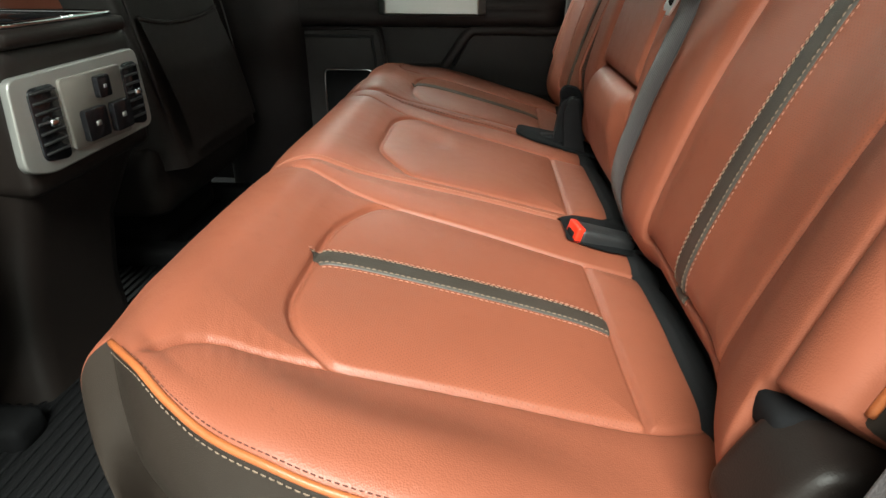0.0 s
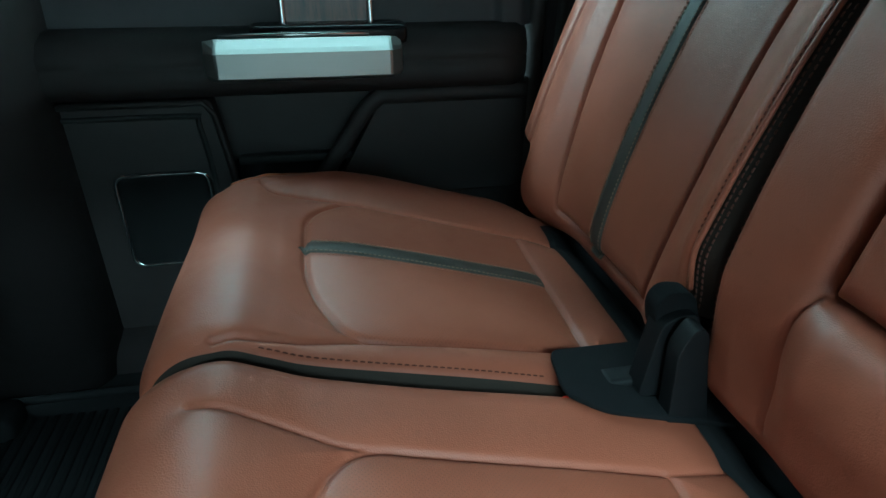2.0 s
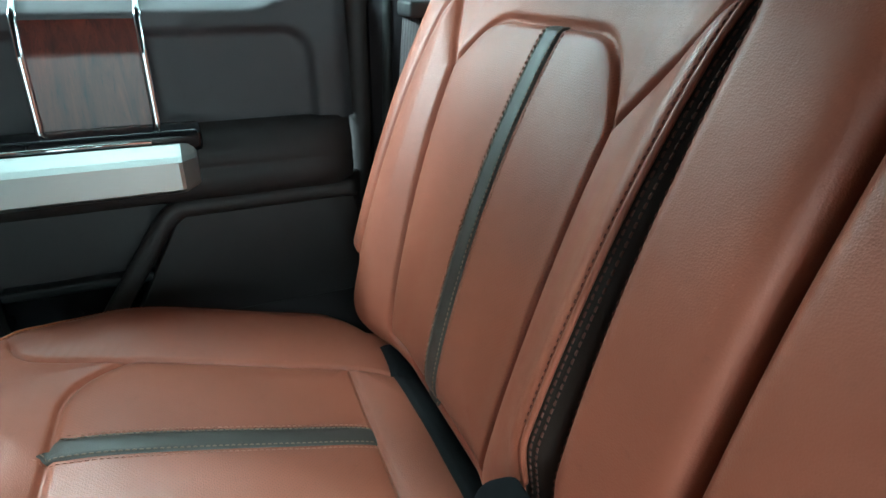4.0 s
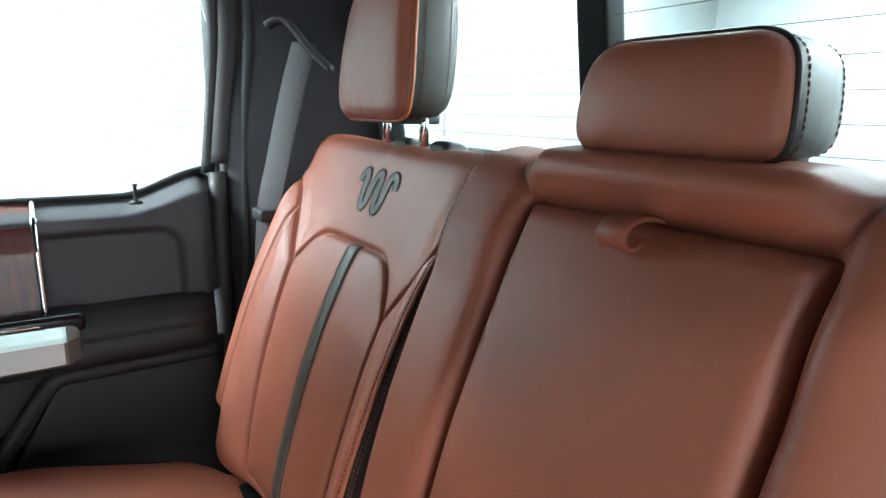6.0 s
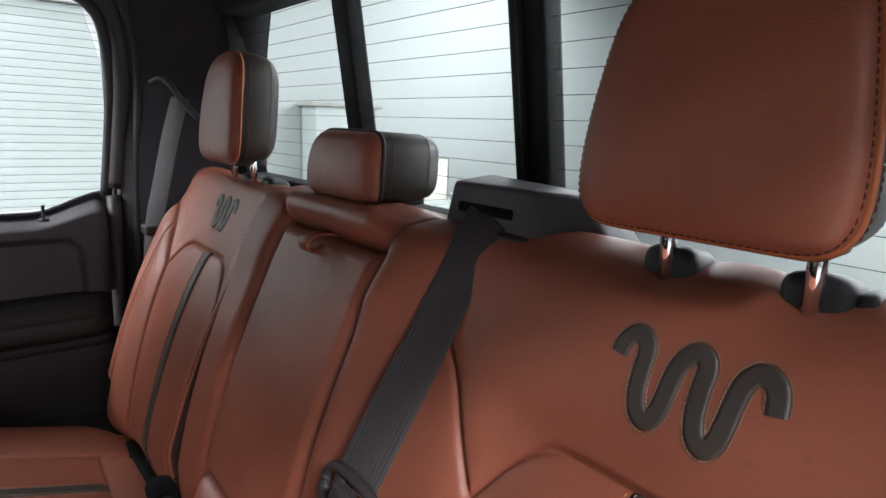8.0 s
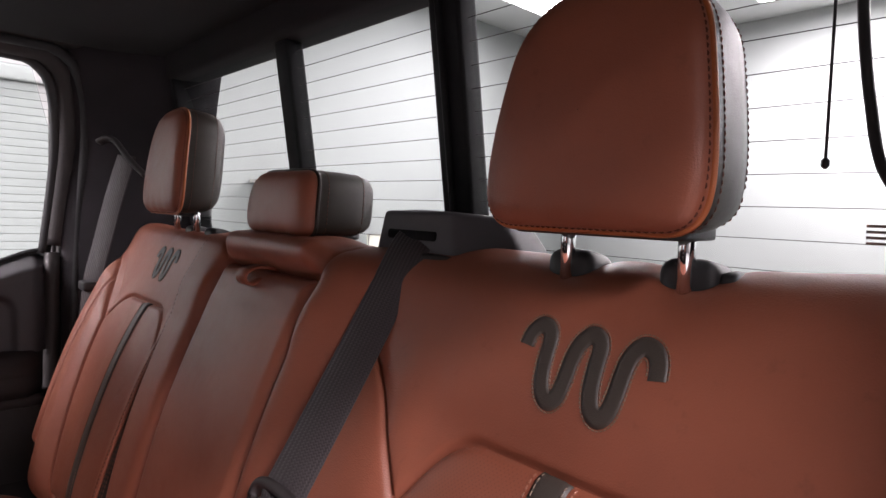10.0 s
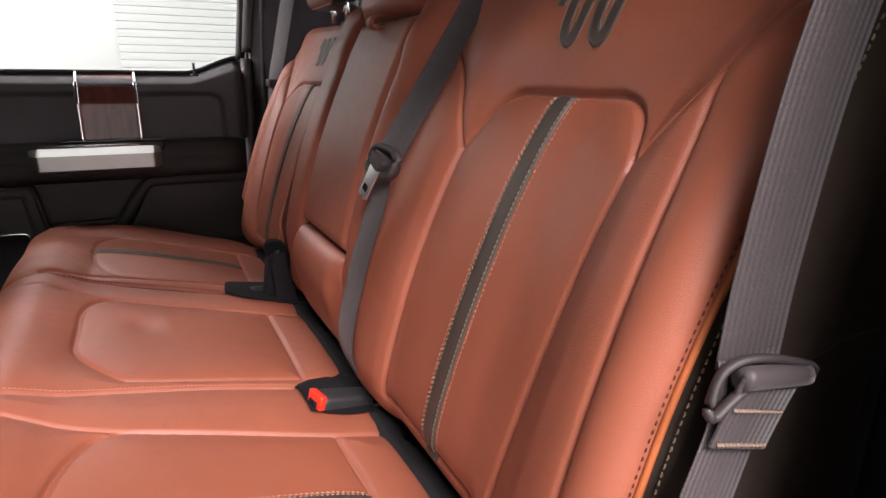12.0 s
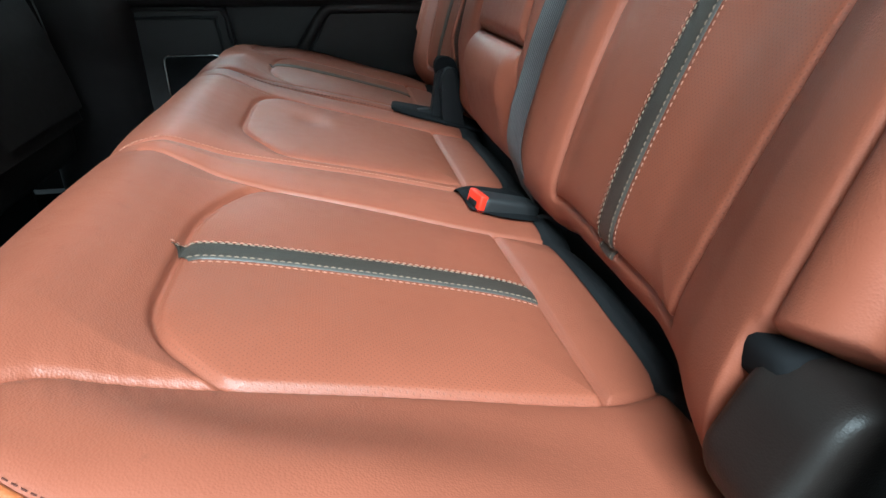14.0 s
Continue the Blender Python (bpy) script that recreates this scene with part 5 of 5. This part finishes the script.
# hinge cover beside the near seat
hc = thing("hinge_cover", (0.29, 0.15, 0.36), "dark moulded plastic hinge cover beside the seat", "hinge cover")
part("cover_shell", prism(round_poly([(0.271, 0.404), (0.290, 0.447), (0.304, 0.459), (0.350, 0.456), (0.356, 0.40), (0.334, 0.368), (0.304, 0.362), (0.282, 0.380)], [0.012, 0.012, 0.010, 0.014, 0.02, 0.012, 0.012, 0.012], 6), "y", 0.146, 0.200, 0.013, 4), M_CONSOLE, hc)
part("screw_cap", tube([(0.311, 0.147, 0.388), (0.311, 0.1435, 0.388)], [0.009, 0.008], 16, up=(1, 0, 0)), M_BLACK, hc, "black screw cap")
part("felt_edge", box((0.294, 0.182, 0.436), (0.38, 0.214, 0.460), 0.008, 3), M_FELT, hc, "black felt edge")
br = thing("seat_side_bracket", (0.42, 0.13, 0.10), "dark brown plastic bracket at the seat's side", "bracket")
part("bracket_body", prism(round_poly([(0.338, 0.10), (0.338, 0.430), (0.352, 0.452), (0.392, 0.452), (0.392, 0.10)], 0.008, 4), "y", 0.108, 0.150, 0.004, 3), M_CONSOLE, br)
part("bracket_rib", box((0.346, 0.1055, 0.425), (0.386, 0.1085, 0.430), 0.0012), M_CONSOLE, br, "moulded rib")

# belt outlet cover on top of the wide back
rc = thing("belt_outlet", (0.54, 0.61, 0.86), "black plastic belt outlet on the seat back", "belt outlet")
bm = bmesh.new()
low = [(0.497, 0.664), (0.497, 0.536), (0.540, 0.482), (0.588, 0.482), (0.588, 0.692)]
top = [(0.503, 0.656), (0.503, 0.549), (0.536, 0.515), (0.580, 0.520), (0.580, 0.684)]
a = [bm.verts.new((x, y, 0.868)) for x, y in low]
b = [bm.verts.new((x, y, z)) for (x, y), z in zip(top, (0.919, 0.921, 0.916, 0.915, 0.922))]
for f in [a[::-1], b] + [(a[k], a[(k + 1) % 5], b[(k + 1) % 5], b[k]) for k in range(5)]:
    bm.faces.new(f)
bmesh.ops.recalc_face_normals(bm, faces=bm.faces)
bmesh.ops.bevel(bm, geom=list(bm.edges), offset=0.006, segments=3, profile=0.6, affect="EDGES", clamp_overlap=True)
part("outlet_shell", bm, M_TRIM2, rc, "moulded dark grey shell")
part("outlet_slot", box((0.4965, 0.568, 0.8905), (0.506, 0.642, 0.900), 0.002, 1), M_FELT, rc, "dark slot")
part("outlet_skirt", tube(smooth_line([(0.506, 0.70, 0.872), (0.497, 0.66, 0.873), (0.496, 0.57, 0.874), (0.500, 0.53, 0.872)], 30), 0.005, 8), M_TRIM, rc, "felt edge")

rc.matrix_basis = pose(0.547, 0.628, 0.860)

# buckles
bk = thing("buckle_pouch", (0.29, 0.63, 0.35), "black felt pouch with a red-button buckle", "buckle")
CP, YP = np.meshgrid(np.linspace(0.243, 0.345, 20), np.linspace(0, 1, 20), indexing="ij")
YY = (0.579 + 0.004 * np.sin(CP * 60)) * (1 - YP) + (0.664 + (CP - 0.243) * 0.5) * YP
part("pouch", grid(NEAR_C.place(CP, YY, 0.004) + 0, None, False), M_FELT, bk, "black felt lining")
bm = box((-0.028, -0.017, -0.008), (0.045, 0.017, 0.012), 0.006, 3)
bm.transform(pose(0.282, 0.605, 0.367, 0, 16, 12))
part("buckle_body", bm, M_BLACK, bk, "black buckle")
bm = box((-0.034, -0.016, -0.006), (-0.024, 0.016, 0.0135), 0.003, 2)
bm.transform(pose(0.282, 0.605, 0.367, 0, 16, 12))
part("buckle_button", bm, M_RED, bk, "red release button")
bm = box((-0.0352, -0.009, -0.003), (-0.030, 0.010, 0.004), 0.001, 1)
bm.transform(pose(0.282, 0.605, 0.367, 0, 16, 12))
part("buckle_slot", bm, M_FELT, bk, "dark tongue slot")
part("buckle_cable", tube(smooth_line([(0.325, 0.60, 0.352), (0.335, 0.592, 0.356), (0.345, 0.59, 0.35), (0.36, 0.585, 0.34)], 14), 0.003, 6), M_BLACK, bk)
# a flat felt lid; its near-black colour stands for the shaded hollow
fk = thing("buckle_pouch", (0.29, 1.06, 0.34), "black felt lid, darkened in place of the opening between the cushions", "buckle")
part("pouch", prism(round_poly([(0.210, 1.080), (0.202, 1.022), (0.232, 1.002), (0.36, 0.995), (0.36, 1.125)], 0.012), "z", 0.0, 0.006, 0.001, 1), M_FELT, fk, "black felt lining")
o = fk.children[0]
for vtx in o.data.vertices:
    vtx.co.z += 0.4385 - 0.262 * vtx.co.x
o.data.update()
part("buckle_body", box((0.25, 1.036, 0.368), (0.30, 1.058, 0.380), 0.005, 3), M_POST, fk)
part("buckle_button", box((0.204, 1.012, 0.371), (0.210, 1.030, 0.379), 0.002), M_RED, fk, "red release button")
part("latch_tower", prism(round_poly([(0.272, 0.37), (0.282, 0.445), (0.296, 0.452), (0.316, 0.452), (0.332, 0.37)], 0.010), "y", 1.024, 1.046, 0.0095, 4), M_POST, fk, "black hinge cover")
part("latch_tower", prism(round_poly([(0.290, 0.35), (0.285, 0.435), (0.296, 0.457), (0.308, 0.453), (0.316, 0.41), (0.330, 0.345)], 0.008), "y", 1.000, 1.018, 0.0085, 4), M_POST, fk, "black moulded hinge cover")
part("felt_flap", prism(round_poly([(0.286, 0.425), (0.279, 0.456), (0.288, 0.470), (0.314, 0.466), (0.326, 0.43)], 0.010), "y", 1.034, 1.054, 0.006, 3), M_FELT, fk, "black felt flap")
gap = slab("gap_lining", (0.357, 0.17, 0.20), (0.565, 1.47, 0.352), M_LINING, "black felt behind the cushion", "lining", 0.01, "")
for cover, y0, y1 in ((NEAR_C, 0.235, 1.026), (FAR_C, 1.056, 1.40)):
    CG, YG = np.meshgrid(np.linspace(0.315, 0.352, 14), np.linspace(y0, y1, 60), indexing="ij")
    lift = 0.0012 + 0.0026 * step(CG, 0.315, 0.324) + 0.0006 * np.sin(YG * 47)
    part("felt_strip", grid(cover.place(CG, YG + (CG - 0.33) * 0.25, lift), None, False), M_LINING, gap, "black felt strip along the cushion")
slab("bench_plinth", (-0.06, 0.19, 0.083), (0.50, 1.44, 0.205), M_BLACK, "black seat base under the cushions", "seat base", 0.01, "")


# ---- the garage round the truck ----
slab("ground", (-30, -30, -0.80), (30, 30, -0.70), M_CONC, "grey concrete garage floor", "ground", 0.0)
slab("wall_back", (7.0, -5.2, -0.70), (7.2, 5.2, 3.1), M_WALL, "white painted garage wall", "wall", 0.0)
# The front and near walls are unseen and serve as tuned reflectors.
slab("wall_front", (-7.2, -5.2, -0.70), (-7.0, 5.2, 3.1), M_FRONTWALL, "unseen garage wall, its grey sets the bounced light", "wall", 0.0)
slab("wall_near", (-7.0, -5.2, -0.70), (2.2, -5.0, 3.1), M_GREYWALL, "unseen garage wall, its grey sets the bounced light", "wall", 0.0)
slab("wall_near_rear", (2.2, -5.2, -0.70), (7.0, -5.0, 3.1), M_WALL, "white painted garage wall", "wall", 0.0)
slab("wall_far", (-7.0, 5.0, -0.70), (7.0, 5.2, 3.1), M_FARWALL, "white garage wall, dimmed in colour behind the glass", "wall", 0.0)
slab("garage_ceiling", (-7.0, -5.0, 3.1), (7.0, 5.0, 3.2), M_CEILING, "white garage ceiling", "ceiling", 0.0)
rd = thing("roller_door", (2.5, 4.95, -0.70), "white ribbed roller door", "roller door", "", "structure")
for i in range(45):
    z = -0.70 + i * 0.0525
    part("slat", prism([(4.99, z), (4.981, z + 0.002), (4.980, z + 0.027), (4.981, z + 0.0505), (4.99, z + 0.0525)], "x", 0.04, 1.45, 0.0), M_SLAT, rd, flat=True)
part("roller_box", box((0.02, 4.93, 1.67), (1.47, 4.995, 1.76), 0.01), M_FARWALL, rd, "white roller housing")


# things along the far wall, seen through the rear glass
cab = thing("wall_cabinet", (2.65, 4.85, 0.40), "pale grey cabinet on the garage wall", "cabinet")
part("cabinet_body", box((2.40, 4.72, 0.30), (2.98, 4.99, 1.10), 0.01), M_SLAT, cab)
part("cabinet_top", box((2.36, 4.70, 1.10), (3.02, 4.99, 1.13), 0.005), M_GREY, cab, "grey top")
part("cabinet_handle", box((2.93, 4.70, 0.72), (2.95, 4.72, 0.90), 0.004), M_GREY, cab, "grey handle")
tab = thing("work_table", (3.9, 4.6, -0.70), "white work table by the garage wall", "table")
part("table_top", box((3.2, 4.3, 0.24), (4.55, 4.9, 0.28), 0.006), M_SLAT, tab)
for x, y in ((3.25, 4.35), (4.45, 4.35), (3.25, 4.85), (4.45, 4.85)):
    part("leg", box((x, y, -0.70), (x + 0.05, y + 0.05, 0.24), 0.004), M_GREY, tab)
brd = thing("display_board", (3.6, 4.75, 0.28), "pale beige board standing on the table", "board")
part("board", box((3.42, 4.72, 0.28), (3.80, 4.75, 0.68), 0.006), paint("beige_board", (0.62, 0.60, 0.52)), brd)
part("board_frame", tube(closed([(3.42, 4.715, 0.28), (3.80, 4.715, 0.28), (3.80, 4.715, 0.68), (3.42, 4.715, 0.68)]), 0.008, 6), M_GREY, brd, "grey frame")
tray = thing("paper_tray", (4.1, 4.6, 0.28), "white tray on the table", "tray")
part("tray_shell", box((3.85, 4.45, 0.281), (4.35, 4.75, 0.34), 0.01), M_WALL, tray)

# rod and cable at the rear glass
rod = thing("antenna_rod", (0.586, 0.281, 0.963), "thin black rod hanging at the rear window", "rod")
part("rod_shaft", tube([(0.586, 0.283, 1.142), (0.586, 0.281, 0.966)], 0.0011, 8, up=(1, 0, 0)), M_BLACK, rod)
part("rod_tip", tube([(0.586, 0.281, 0.967), (0.586, 0.281, 0.965), (0.586, 0.281, 0.961), (0.586, 0.281, 0.959)], [0.001, 0.0028, 0.0028, 0.001], 10, up=(1, 0, 0)), M_BLACK, rod, "round tip")
cab2 = part("cable", tube(smooth_line([(0.588, 0.272, 1.145), (0.588, 0.266, 1.06), (0.588, 0.258, 1.0), (0.588, 0.247, 0.955), (0.588, 0.219, 0.922), (0.588, 0.17, 0.895)], 40), 0.0036, 8), M_BLACK)
tagged(cab2, "black cable hanging at the rear window", "cable")
